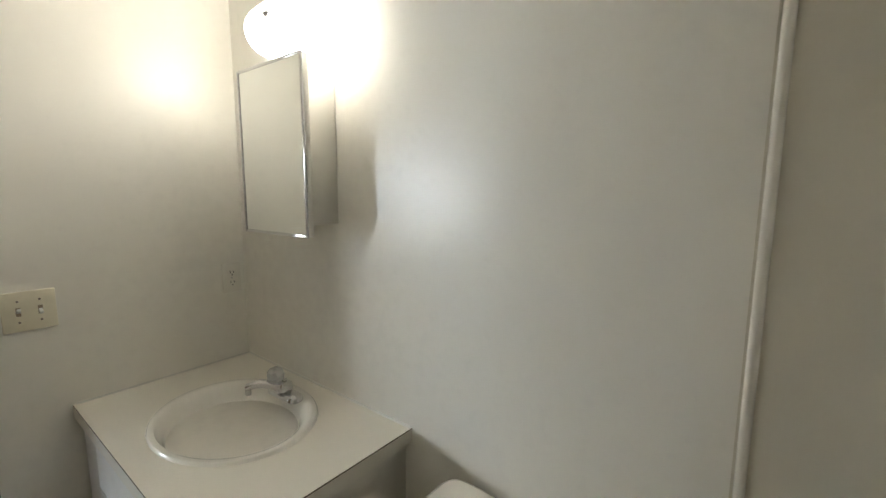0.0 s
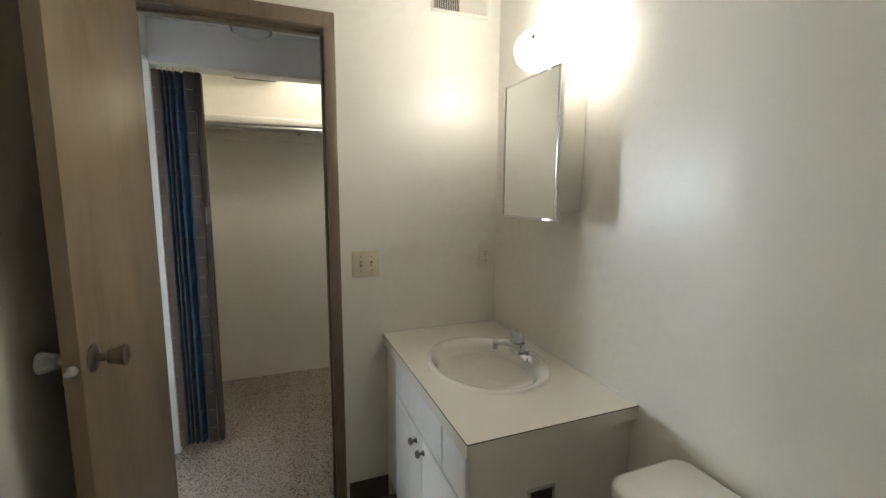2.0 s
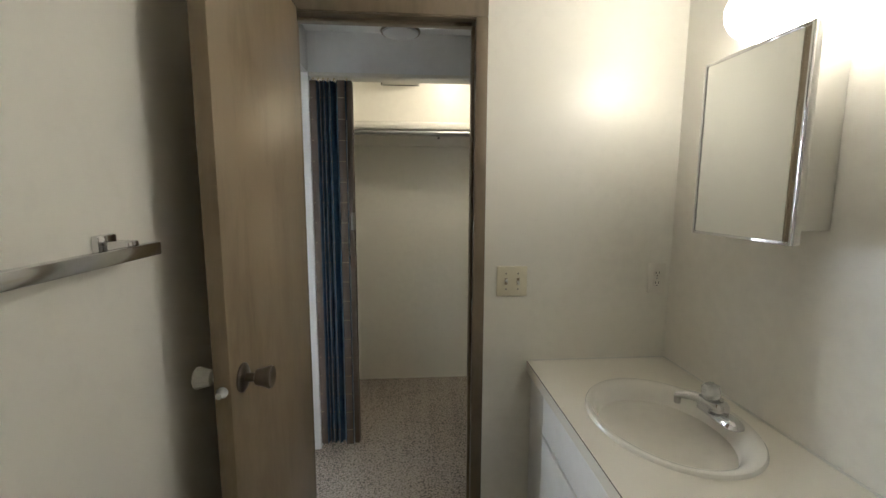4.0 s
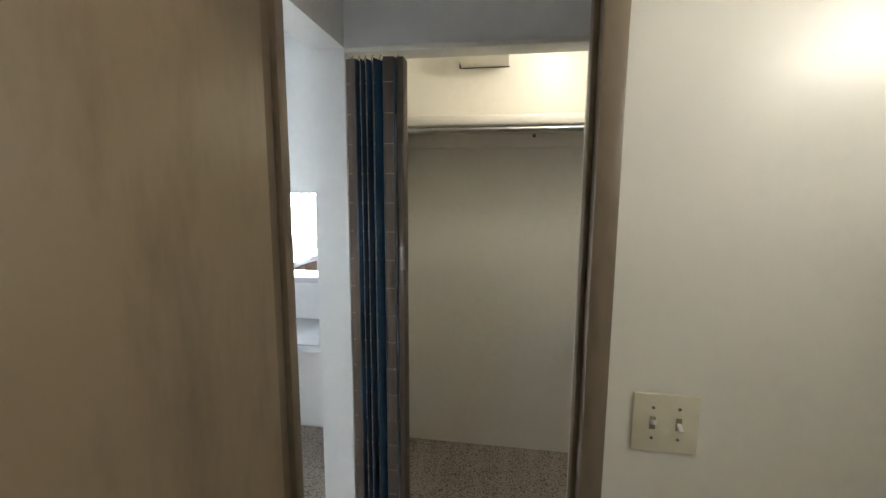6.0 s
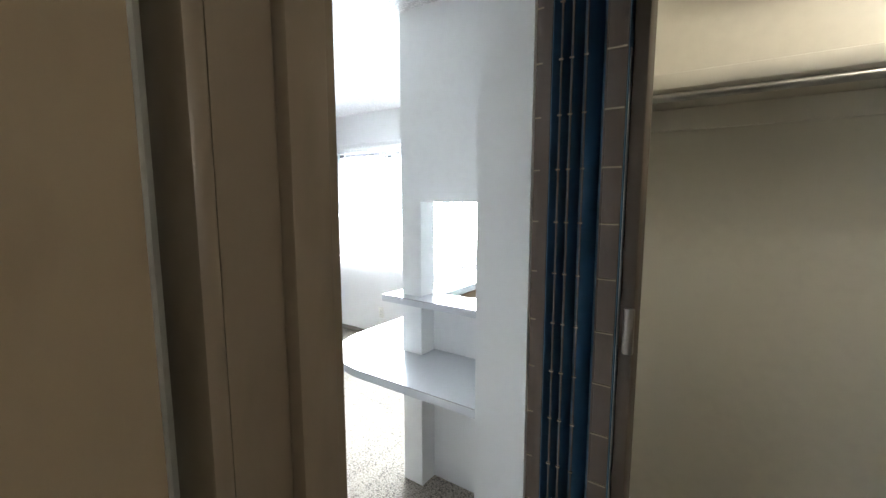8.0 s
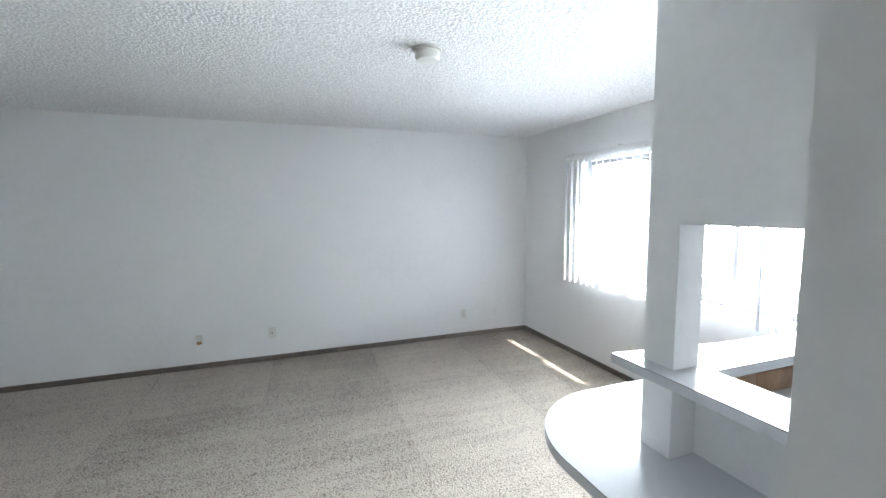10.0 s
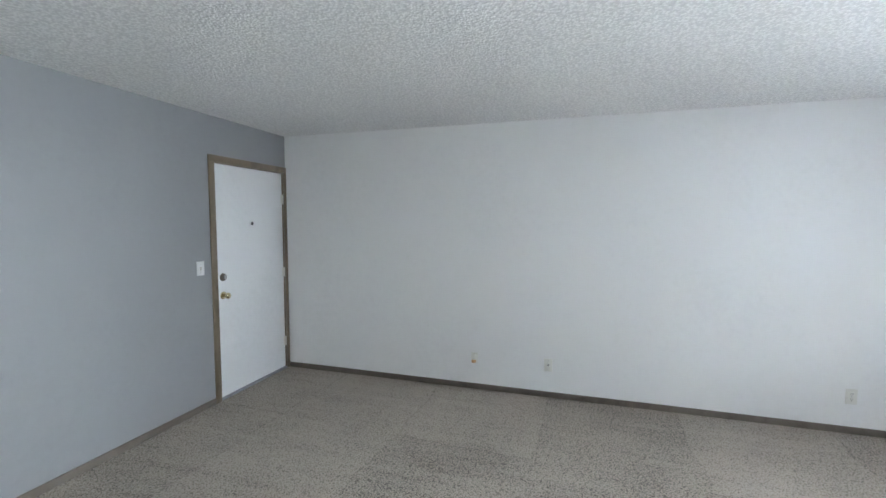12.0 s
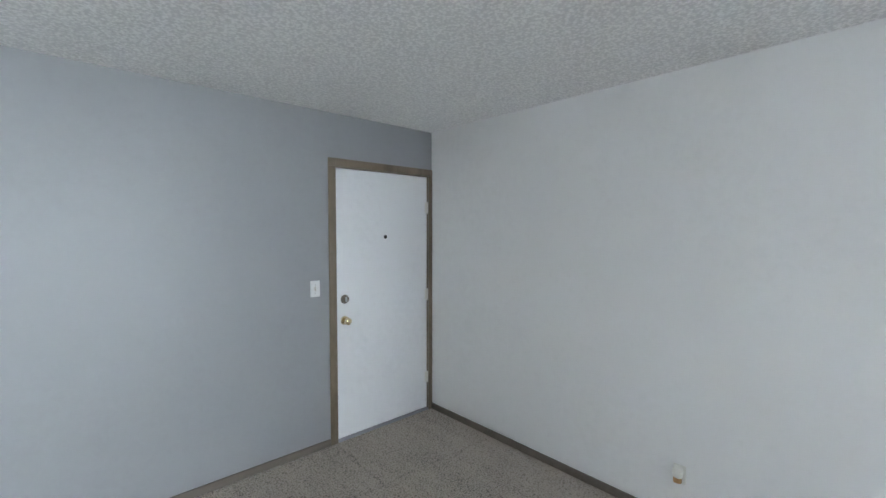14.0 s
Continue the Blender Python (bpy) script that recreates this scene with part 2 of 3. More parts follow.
def blocks(name, mat, *boxes, bevel=0.0):
    bm = bmesh.new()
    for b in boxes:
        boxed(bm, *b, bevel=bevel)
    return part(name, bm, mat, smooth=bevel > 0)


def base(name, x, y, z=0.0, label="", category="", group=""):
    ob = new(name)
    ob.location = (x, y, z)
    ob.empty_display_size = 0.1
    return tagged(ob, label, category, group)


def lathe(bm, profile, steps=24, at=None):
    """A turned body: profile of (radius, height) round the local z axis."""
    at = at or Matrix()
    rings = []
    for r, z in profile:
        rings.append([bm.verts.new(at @ Vector((r * math.cos(2 * math.pi * i / steps), r * math.sin(2 * math.pi * i / steps), z))) for i in range(steps)])
    for a, b in zip(rings, rings[1:]):
        for i in range(steps):
            j = (i + 1) % steps
            bm.faces.new((a[i], a[j], b[j], b[i]))
    for ring in (rings[0], rings[-1]):
        bm.faces.new(ring)
    return bm


def prism(bm, outline, z0, z1):
    """An upright slab over a plan outline."""
    lo = [bm.verts.new((x, y, z0)) for x, y in outline]
    hi = [bm.verts.new((x, y, z1)) for x, y in outline]
    bm.faces.new(lo[::-1])
    bm.faces.new(hi)
    for i in range(len(lo)):
        j = (i + 1) % len(lo)
        bm.faces.new((lo[i], lo[j], hi[j], hi[i]))
    return bm


def facing(x, y, z, to):
    """A pose flat on a wall: local x to the right, y up, z out of the wall that faces to."""
    cols = {"-y": ((1, 0, 0), (0, 0, 1), (0, -1, 0)), "+y": ((-1, 0, 0), (0, 0, 1), (0, 1, 0)), "+x": ((0, 1, 0), (0, 0, 1), (1, 0, 0)), "-x": ((0, -1, 0), (0, 0, 1), (-1, 0, 0))}[to]
    m = Matrix(cols).transposed().to_4x4()
    m.translation = (x, y, z)
    return m


def thing(name, m, label, category, group=""):
    """The Empty of a thing, at its pose."""
    ob = new(name)
    ob.matrix_basis = m
    ob.empty_display_size = 0.05
    return tagged(ob, label, category, group)


def tube(bm, points, r, steps=10):
    """A round bar along a line of points."""
    pts = [Vector(p) for p in points]
    rings = []
    for i, p in enumerate(pts):
        d = (pts[min(i + 1, len(pts) - 1)] - pts[max(i - 1, 0)]).normalized()
        q = d.to_track_quat("Z", "Y")
        rings.append([bm.verts.new(p + q @ Vector((r * math.cos(2 * math.pi * k / steps), r * math.sin(2 * math.pi * k / steps), 0))) for k in range(steps)])
    for a, b in zip(rings, rings[1:]):
        for i in range(steps):
            j = (i + 1) % steps
            bm.faces.new((a[i], a[j], b[j], b[i]))
    bm.faces.new(rings[0][::-1])
    bm.faces.new(rings[-1])
    return bm


def at(x, y, z, rx=0, ry=0, rz=0):
    return pose(x, y, z, rx, ry, rz)


def rounded_slab(bm, x0, x1, y0, y1, levels, r, n=6):
    """A slab with rounded plan corners; levels are (height, inset) from bottom to top."""
    rings = []
    for z, d in levels:
        ring = []
        q = max(r - d, 0.003)
        for cx, cy, a in ((x1 - d - q, y1 - d - q, 0), (x0 + d + q, y1 - d - q, 90), (x0 + d + q, y0 + d + q, 180), (x1 - d - q, y0 + d + q, 270)):
            ring += [bm.verts.new((cx + q * math.cos(radians(a + 90 * i / n)), cy + q * math.sin(radians(a + 90 * i / n)), z)) for i in range(n + 1)]
        rings.append(ring)
    for a, b in zip(rings, rings[1:]):
        for i in range(len(a)):
            j = (i + 1) % len(a)
            bm.faces.new((a[i], a[j], b[j], b[i]))
    bm.faces.new(rings[0][::-1])
    bm.faces.new(rings[-1])
    return bm


# ---- large structure ----
FAR, WIN, ENTRY, CEIL = -6.06, 3.15, -2.54, 2.415
EAST = -1.515
# floors
structure(blocks("floor_carpet", CARPET, (FAR - 0.1, -1.64, ENTRY - 0.1, WIN + 0.15, -0.1, 0), (-1.64, 0.3, 0.06, WIN + 0.15, -0.1, 0)), "beige-grey cut pile carpet with vacuum marks", "carpet floor")
structure(blocks("floor_bath", VINYL, (-1.64, 0.1, -2.6, 0.06, -0.1, -0.008)), "dark brown vinyl bathroom floor", "vinyl floor")
# living room walls
structure(blocks("wall_west", WALL, (FAR - 0.12, FAR, ENTRY - 0.12, WIN + 0.2, -0.1, CEIL + 0.2)), "plain off-white painted living room wall", "wall")
WX0, WX1, WZ0, WZ1 = -5.02, -2.65, 0.855, 2.01
structure(blocks("wall_north", WALL, (FAR, WX0, WIN, WIN + 0.2, -0.1, CEIL + 0.2), (WX1, 0.3, WIN, WIN + 0.2, -0.1, CEIL + 0.2), (WX0, WX1, WIN, WIN + 0.2, -0.1, WZ0), (WX0, WX1, WIN, WIN + 0.2, WZ1, CEIL + 0.2)), "off-white painted wall with a wide window opening", "wall")
DX0, DX1 = -6.02, -5.14
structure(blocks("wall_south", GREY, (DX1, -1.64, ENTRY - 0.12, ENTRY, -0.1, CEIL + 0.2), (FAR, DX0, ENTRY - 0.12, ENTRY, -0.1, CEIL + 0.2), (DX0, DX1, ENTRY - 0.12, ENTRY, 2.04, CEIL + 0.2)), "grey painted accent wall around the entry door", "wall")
structure(blocks("wall_east", WALL, (-1.645, EAST, ENTRY - 0.12, 0.095, -0.1, CEIL + 0.2), (-1.645, EAST, 0.095, 0.706, 2.03, CEIL + 0.2), (-1.645, EAST, 0.706, 1.62, -0.1, CEIL + 0.2)), "off-white painted wall with a hallway opening and end pier", "wall")
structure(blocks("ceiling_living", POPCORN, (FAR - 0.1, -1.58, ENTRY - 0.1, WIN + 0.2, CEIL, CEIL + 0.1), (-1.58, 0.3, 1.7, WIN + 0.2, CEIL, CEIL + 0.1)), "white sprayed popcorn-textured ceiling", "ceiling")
# bathroom, hall and closet walls
JX0, JX1, JH = -1.413, -0.772, 2.035
structure(blocks("wall_bath_door", BATH, (JX1 + 0.02, 0.0, 0.0, 0.06, -0.1, 2.5), (EAST, JX0 - 0.02, 0.0, 0.06, -0.1, 2.5), (JX0 - 0.02, JX1 + 0.02, 0.0, 0.06, JH + 0.02, 2.5)), "cream painted bathroom wall around the doorway", "wall")
structure(blocks("wall_hall_south", WALL, (JX1 + 0.02, 0.1, 0.06, 0.095, -0.1, 2.5), (EAST, JX0 - 0.02, 0.06, 0.095, -0.1, 2.5), (JX0 - 0.02, JX1 + 0.02, 0.06, 0.095, JH + 0.02, 2.5)), "off-white hallway wall around the bathroom doorway", "wall")
structure(blocks("wall_vanity", BATH, (0.0, 0.1, -1.63, 0.06, -0.1, 2.5)), "glossy cream painted wall behind the vanity", "wall")
structure(blocks("wall_towel", BATH, (EAST, EAST + 0.004, -2.4, 0.0, -0.1, 2.5)), "cream painted wall with the towel bar", "wall")
structure(blocks("wall_bath_back", BATH, (-1.64, 0.1, -2.5, -2.4, -0.1, 2.5)), "cream bathroom wall at the back", "wall")
structure(blocks("ceiling_bath", BATH, (-1.6, 0.1, -2.5, 0.06, 2.415, 2.5)), "cream painted bathroom ceiling", "ceiling")
structure(blocks("ceiling_hall", WALL, (EAST, 0.1, 0.095, 0.706, 2.225, 2.3)), "dropped white hallway ceiling", "ceiling")
CX1 = -0.66
structure(blocks("wall_closet_header", WALL, (EAST, 0.1, 0.706, 0.80, 2.03, 2.5), (CX1, CX1 + 0.06, 0.706, 0.80, -0.1, 2.03)), "off-white wall above and beside the closet opening", "wall")
structure(blocks("wall_closet_back", CLOSET, (EAST, 0.1, 1.60, 1.64, -0.1, 2.5)), "cream closet back wall", "wall")
structure(blocks("wall_closet_side", CLOSET, (-0.15, 0.1, 0.12, 1.60, -0.1, 2.5), (EAST, EAST + 0.004, 0.80, 1.60, -0.1, 2.5)), "cream closet side walls", "wall")
structure(blocks("ceiling_closet", CLOSET, (EAST, 0.1, 0.80, 1.64, 2.40, 2.5)), "cream closet ceiling", "ceiling")
structure(blocks("wall_hall_end", WALL, (CX1, CX1 + 0.06, 0.12, 0.706, 2.03, 2.225)), "off-white wall above the louvered doors", "wall")
# kitchen pass-through
structure(blocks("wall_pass", WALL, (-2.56, -2.438, 1.512, 1.622, -0.1, CEIL + 0.1), (-2.438, -1.645, 1.512, 1.622, 1.512, CEIL + 0.1), (-2.438, -1.645, 1.622, 1.72, -0.1, 1.0)), "off-white wall with a kitchen pass-through opening", "wall")
structure(blocks("wall_half", WALL, (-2.52, -2.42, 1.63, 2.5, -0.1, 1.0)), "off-white half wall under the bar ledge", "wall")
structure(blocks("wall_kitchen", WALL, (-0.2, 0.0, 1.64, WIN, -0.1, CEIL)), "plain kitchen end wall", "wall")
structure(blocks("wall_tub", SURROUND, (0.002, 0.1, -2.4, -1.63, -0.1, 2.5)), "yellowish glossy tub surround panel", "wall panel")
structure(part("trim_tub_edge", tube(bmesh.new(), [(0.0, -1.643, -0.008), (0.0, -1.643, 2.41)], 0.009), PORCELAIN), "glossy white vertical bead at the tub surround", "trim")

# baseboards
structure(blocks("baseboard_west", BASE, (FAR, FAR + 0.012, ENTRY, WIN, 0, 0.052), bevel=0.003), "dark brown wooden baseboard along the wall", "baseboard")
structure(blocks("baseboard_north", BASE, (FAR + 0.012, -2.56, WIN - 0.012, WIN, 0, 0.052), bevel=0.003), "dark brown wooden baseboard under the window", "baseboard")
structure(blocks("baseboard_south", BASE, (-5.08, -1.645, ENTRY, ENTRY + 0.012, 0, 0.052), bevel=0.003), "dark brown wooden baseboard beside the entry door", "baseboard")
structure(blocks("baseboard_bath", COVE, (-0.72, -0.54, -0.006, 0, -0.008, 0.10), (EAST + 0.004, EAST + 0.010, -2.4, 0, -0.008, 0.10), (-0.006, 0, -1.63, -0.9, -0.008, 0.10), bevel=0.002), "dark brown vinyl cove base", "baseboard")

# ---- window and outdoors ----
window = structure(new("window_1"), "wide three-part aluminium slider window in a white recess", "window")
FZ0, FZ1, FY = 0.875, 1.998, 3.24
bm = bmesh.new()
for b in ((WX0, WX1, FY, FY + 0.05, WZ0, FZ0 + 0.035), (WX0, WX1, FY, FY + 0.05, FZ1 - 0.02, WZ1), (WX0, WX0 + 0.03, FY, FY + 0.05, FZ0 + 0.035, FZ1 - 0.02), (WX1 - 0.03, WX1, FY, FY + 0.05, FZ0 + 0.035, FZ1 - 0.02)):
    boxed(bm, *b, bevel=0.003)
part("window_frame", bm, ALU, window)
for x in (-4.235, -3.47):
    block("mullion", x - 0.028, x + 0.028, FY - 0.008, FY + 0.055, FZ0 + 0.036, FZ1 - 0.021, ALU, window, 0.004)
for x0, x1, dy in ((WX0 + 0.03, -4.263, 0.03), (-4.207, -3.498, 0.015), (-3.442, WX1 - 0.03, 0.03)):
    pane = block("pane", x0, x1, FY + dy, FY + dy + 0.004, FZ0 + 0.036, FZ1 - 0.021, GLASS, window)
    pane.visible_shadow = False
block("latch", -3.502, -3.486, FY - 0.022, FY - 0.009, 1.42, 1.52, WHITE, window, 0.003)
structure(blocks("ground_outside", CONCRETE, (-60, 60, 3.36, 80, -0.25, -0.15)), "pale sunlit concrete outside the window", "ground")
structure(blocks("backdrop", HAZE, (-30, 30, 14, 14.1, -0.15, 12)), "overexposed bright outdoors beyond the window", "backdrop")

blind = thing("vertical_blind", at(0, 0, 0), "white vinyl vertical blind with open slats over the window", "window blind")
bm = bmesh.new()
boxed(bm, -5.15, -2.53, 3.035, 3.085, 2.045, 2.083, 0.005)
boxed(bm, -5.15, -2.53, 3.055, 3.075, 2.036, 2.045)
part("headrail", bm, RAIL, blind)
for x in (-5.03, -4.4, -3.7, -2.7):
    block("bracket", x - 0.012, x + 0.012, 3.04, 3.148, 2.084, 2.096, RAIL, blind, 0.002)
bm = bmesh.new()
top, low = 2.012, 0.795
cols = [(-0.0445 + 0.0089 * i, 0.006 * (1 - ((i - 5) / 5) ** 2)) for i in range(11)]
up = [bm.verts.new((x, y, top)) for x, y in cols]
dn = [bm.verts.new((x, y, low)) for x, y in cols]
for i in range(10):
    bm.faces.new((up[i], dn[i], dn[i + 1], up[i + 1]))
bmesh.ops.solidify(bm, geom=bm.faces[:], thickness=0.003)
slat_mesh = mesh_of("slat", bm, SLAT, True)
bm = boxed(bmesh.new(), -0.006, 0.006, -0.003, 0.003, 2.008, 2.04, 0.001)
clip_mesh = mesh_of("clip", bm, RAIL)
random.seed(4)
for i in range(30):
    x = -5.125 + 0.0885 * i
    turn = 132 + random.uniform(-4, 4)
    m = at(x, 3.06, 0, 0, 0, turn)
    s = new("slat", slat_mesh)
    s.parent, s.matrix_basis = blind, m
    c = new("clip", clip_mesh)
    c.parent, c.matrix_basis = blind, m
bm = tube(bmesh.new(), [(-4.24 + 0.03 * i, 3.11, 1.945 + 0.006 * math.sin(i * 0.9)) for i in range(12)], 0.006, 8)
tube(bm, [(-4.06, 3.11, 1.95), (-4.0, 3.11, 1.93), (-3.96, 3.11, 1.88), (-3.94, 3.11, 1.84)], 0.006, 8)
cord = part("blind_cord", bm, BLACK)
tagged(cord, "loose black cable hanging from the blind rail", "cable")

# ---- bar, ledge and kitchen ----
def arc(cx, cy, r, a0, a1, n=18):
    return [(cx + r * math.cos(radians(a0 + (a1 - a0) * i / n)), cy + r * math.sin(radians(a0 + (a1 - a0) * i / n))) for i in range(n + 1)]


def slab(name, outline, z0, z1, parent):
    """A laminate top: apron band below, dark seam line, and the sheet on top."""
    top = part(name, prism(bmesh.new(), outline, z1 - 0.0015, z1), LAMINATE, parent, smooth=False)
    part("seam", prism(bmesh.new(), outline, z1 - 0.0035, z1 - 0.0015), SEAM, parent, "thin dark laminate seam", smooth=False)
    part("edge_band", prism(bmesh.new(), outline, z0, z1 - 0.0035), LAMINATE, parent, smooth=False)
    return top


bar = thing("bar_table", at(0, 0, 0), "white laminate breakfast bar with a rounded end", "bar table")
slab("tabletop", [(-1.648, 1.187), (-1.648, 1.62), (-2.435, 1.62), (-2.435, 1.509), (-2.563, 1.509), (-2.563, 2.45), (-2.97, 2.45)] + arc(-2.55, 1.607, 0.42, 180, 270), 0.690, 0.73, bar)
block("wall_cleat", -2.42, -1.66, 1.585, 1.62, 0.65, 0.689, WHITE, bar, 0.003)
block("joint_strip", -2.554, -2.552, 1.19, 1.507, 0.7301, 0.7304, RAIL, bar)
ledge = thing("bar_ledge", at(0, 0, 0), "white laminate raised bar ledge around the post", "bar ledge")
slab("ledge_top", [(-1.648, 1.445), (-1.648, 1.635), (-2.385, 1.635), (-2.385, 2.55), (-2.56, 2.55), (-2.585, 1.9), (-2.645, 1.445)], 1.0, 1.035, ledge)

counter = thing("kitchen_counter", at(0, 0, 0), "white kitchen counter with a brown wooden backsplash", "kitchen counter")
block("countertop", -2.40, -1.70, 1.75, 2.55, 0.87, 0.91, LAMINATE, counter, 0.004)
for i in range(4):
    block("wood_panel", -2.418, -2.402, 1.64 + 0.225 * i, 1.862 + 0.225 * i, 0.60, 0.985, KITWOOD, counter, 0.003)
block("cabinet_body", -2.40, -1.74, 1.76, 2.54, 0.0, 0.869, KITWOOD, counter)
sink_k = thing("kitchen_sink", at(-2.08, 2.10, 0.911), "round-cornered stainless steel kitchen sink", "sink")
bm = lathe(bmesh.new(), [(0.17, -0.02), (0.20, 0.0), (0.215, 0.004), (0.225, 0.0)], 32)
part("rim", bm, SILVER, sink_k)

# ---- switches, outlets, small fittings ----
def screw(parent, x, y, z, mat=NICKEL):
    part("screw", lathe(bmesh.new(), [(0.003, 0), (0.003, 0.0008), (0.0015, 0.0014)], 10, at(x, y, z)), mat, parent)


def outlet(x, y, z, to, label, mat=PLATE):
    o = thing("outlet", facing(x, y, z, to), label, "wall outlet", "wall outlets")
    part("plate", boxed(bmesh.new(), -0.035, 0.035, -0.057, 0.057, 0, 0.006, 0.002), mat, o)
    for dy in (-0.0195, 0.0195):
        f = part("socket", lathe(bmesh.new(), [(0.0165, 0.006), (0.0165, 0.0085), (0.0155, 0.009)], 20, at(0, dy, 0)), mat, o)
        for dx in (-0.0062, 0.0062):
            part("slot", boxed(bmesh.new(), dx - 0.0012, dx + 0.0012, dy - 0.001, dy + 0.0075, 0.009, 0.0093), BLACK, f)
        part("slot", lathe(bmesh.new(), [(0.0024, 0.009), (0.0024, 0.0093)], 8, at(0, dy - 0.0075, 0)), BLACK, f)
    screw(o, 0, 0, 0.006)
    return o


def switch(x, y, z, to, gangs, label, mat):
    o = thing("light_switch", facing(x, y, z, to), label, "light switch")
    w = 0.035 if gangs == 1 else 0.058
    part("plate", boxed(bmesh.new(), -w, w, -0.057, 0.057, 0, 0.006, 0.002), mat, o)
    for i in range(gangs):
        dx = 0 if gangs == 1 else (-0.023, 0.023)[i]
        up = 1 if i == 0 else -1
        part("slot", boxed(bmesh.new(), dx - 0.0052, dx + 0.0052, -0.0125, 0.0125, 0.006, 0.0066), CORD, o)
        bm = boxed(bmesh.new(), -0.004, 0.004, -0.004, 0.004, 0, 0.017, 0.001)
        bmesh.ops.transform(bm, matrix=at(dx, 0, 0.005, -28 * up), verts=bm.verts[:])
        part("toggle", bm, PLATE, o)
        for dy in (-0.03, 0.03):
            screw(o, dx, dy, 0.006, PEWTER)
    return o


jack = thing("cable_plate", facing(FAR, 0.145, 0.29, "+x"), "white cable jack plate above the baseboard", "cable plate")
part("plate", boxed(bmesh.new(), -0.035, 0.035, -0.057, 0.057, 0, 0.006, 0.002), PLATE, jack)
part("jack", lathe(bmesh.new(), [(0.0065, 0.006), (0.0065, 0.012), (0.0045, 0.013)], 14), BLACK, jack, "dark threaded jack")
for dy in (-0.041, 0.041):
    screw(jack, 0, dy, 0.006)
outlet(FAR, 2.296, 0.277, "+x", "white wall outlet near the window corner")
outlet(-4.27, WIN, 0.285, "-y", "white wall outlet under the window")
outlet(-0.055, 0.0, 1.108, "-y", "cream duplex outlet above the vanity", CREAM)
switch(-4.976, ENTRY, 1.167, "+y", 1, "white light switch beside the entry door", RAIL)
switch(-0.626, 0.0, 1.103, "-y", 2, "ivory double light switch beside the bathroom door", IVORY)
fresh = thing("plug_in_freshener", facing(FAR, -0.518, 0.289, "+x"), "white plug-in air freshener with an amber base", "air freshener")
part("plate", boxed(bmesh.new(), -0.03, 0.03, -0.05, 0.05, 0, 0.004, 0.0015), PLATE, fresh)
part("body", lathe(bmesh.new(), [(0.016, -0.01), (0.024, 0.0), (0.026, 0.03), (0.02, 0.05), (0.008, 0.055)], 20, at(0, 0, 0.03, -90)), PLATE, fresh)
part("amber_vial", lathe(bmesh.new(), [(0.012, 0), (0.021, 0.006), (0.021, 0.03), (0.014, 0.034)], 20, at(0, 0.0, 0.032, 90)), AMBER, fresh, "amber liquid vial")
stub = thing("cable_stub", facing(FAR, 2.71, 0.277, "+x"), "small white cable plate near the corner", "cable plate")
part("plate", boxed(bmesh.new(), -0.012, 0.012, -0.012, 0.012, 0, 0.006, 0.002), PLATE, stub)

detector = thing("smoke_detector", at(-3.68, 1.09, CEIL), "round white smoke detector on the ceiling", "smoke detector")
part("base_plate", lathe(bmesh.new(), [(0.074, 0), (0.078, -0.004), (0.078, -0.012), (0.07, -0.016)], 36), PLATE, detector)
part("cover", lathe(bmesh.new(), [(0.066, -0.016), (0.068, -0.024), (0.066, -0.048), (0.056, -0.06), (0.03, -0.063), (0.001, -0.063)], 36), PLATE, detector)
for i in range(12):
    a = i * 30
    part("vent_slot", boxed(bmesh.new(), 0.0655, 0.0685, -0.009, 0.009, -0.036, -0.032), RAIL, detector, at=at(0, 0, 0, 0, 0, a))

# ---- entry door ----
door = structure(new("door_1"), "closed white entry door in a brown wooden casing", "entry door")
slab_d = block("leaf", DX0 + 0.004, DX1 - 0.004, ENTRY - 0.058, ENTRY - 0.014, 0.018, 2.032, WHITE, door, 0.002)
bm = bmesh.new()
boxed(bm, DX1, DX1 + 0.058, ENTRY, ENTRY + 0.014, 0, 2.04, 0.004)
boxed(bm, -6.058, DX1 + 0.058, ENTRY, ENTRY + 0.014, 2.04, 2.096, 0.004)
boxed(bm, -6.058, DX0 - 0.002, ENTRY, ENTRY + 0.014, 0, 2.04, 0.004)
part("casing", bm, CASING, door)
bm = bmesh.new()
boxed(bm, DX1 - 0.003, DX1, ENTRY - 0.11, ENTRY, 0, 2.04)
boxed(bm, DX0, DX0 + 0.003, ENTRY - 0.11, ENTRY, 0, 2.04)
boxed(bm, DX0, DX1, ENTRY - 0.11, ENTRY, 2.035, 2.04)
part("jamb", bm, CASING, door)
block("threshold", DX0 + 0.003, DX1 - 0.003, ENTRY - 0.10, ENTRY + 0.012, 0.0, 0.016, ALU, door, 0.004)
block("backing", DX0, DX1, ENTRY - 0.13, ENTRY - 0.112, 0, 2.04, BLACK, door)
for z in (0.29, 1.02, 1.77):
    h = part("hinge", lathe(bmesh.new(), [(0.006, -0.05), (0.007, -0.046), (0.007, 0.046), (0.006, 0.05)], 12, at(DX0 + 0.002, ENTRY - 0.006, z)), PLATE, door, "white painted hinge")
    block("hinge_leaf", DX0 + 0.004, DX0 + 0.026, ENTRY - 0.0138, ENTRY - 0.0125, z - 0.045, z + 0.045, PLATE, door)
mk = facing(-5.215, ENTRY - 0.014, 0.906, "+y")
knob = part("knob", lathe(bmesh.new(), [(0.011, 0.006), (0.011, 0.03), (0.022, 0.036), (0.027, 0.046), (0.026, 0.058), (0.015, 0.066), (0.001, 0.067)], 28), BRASS, door, "polished brass knob", at=mk)
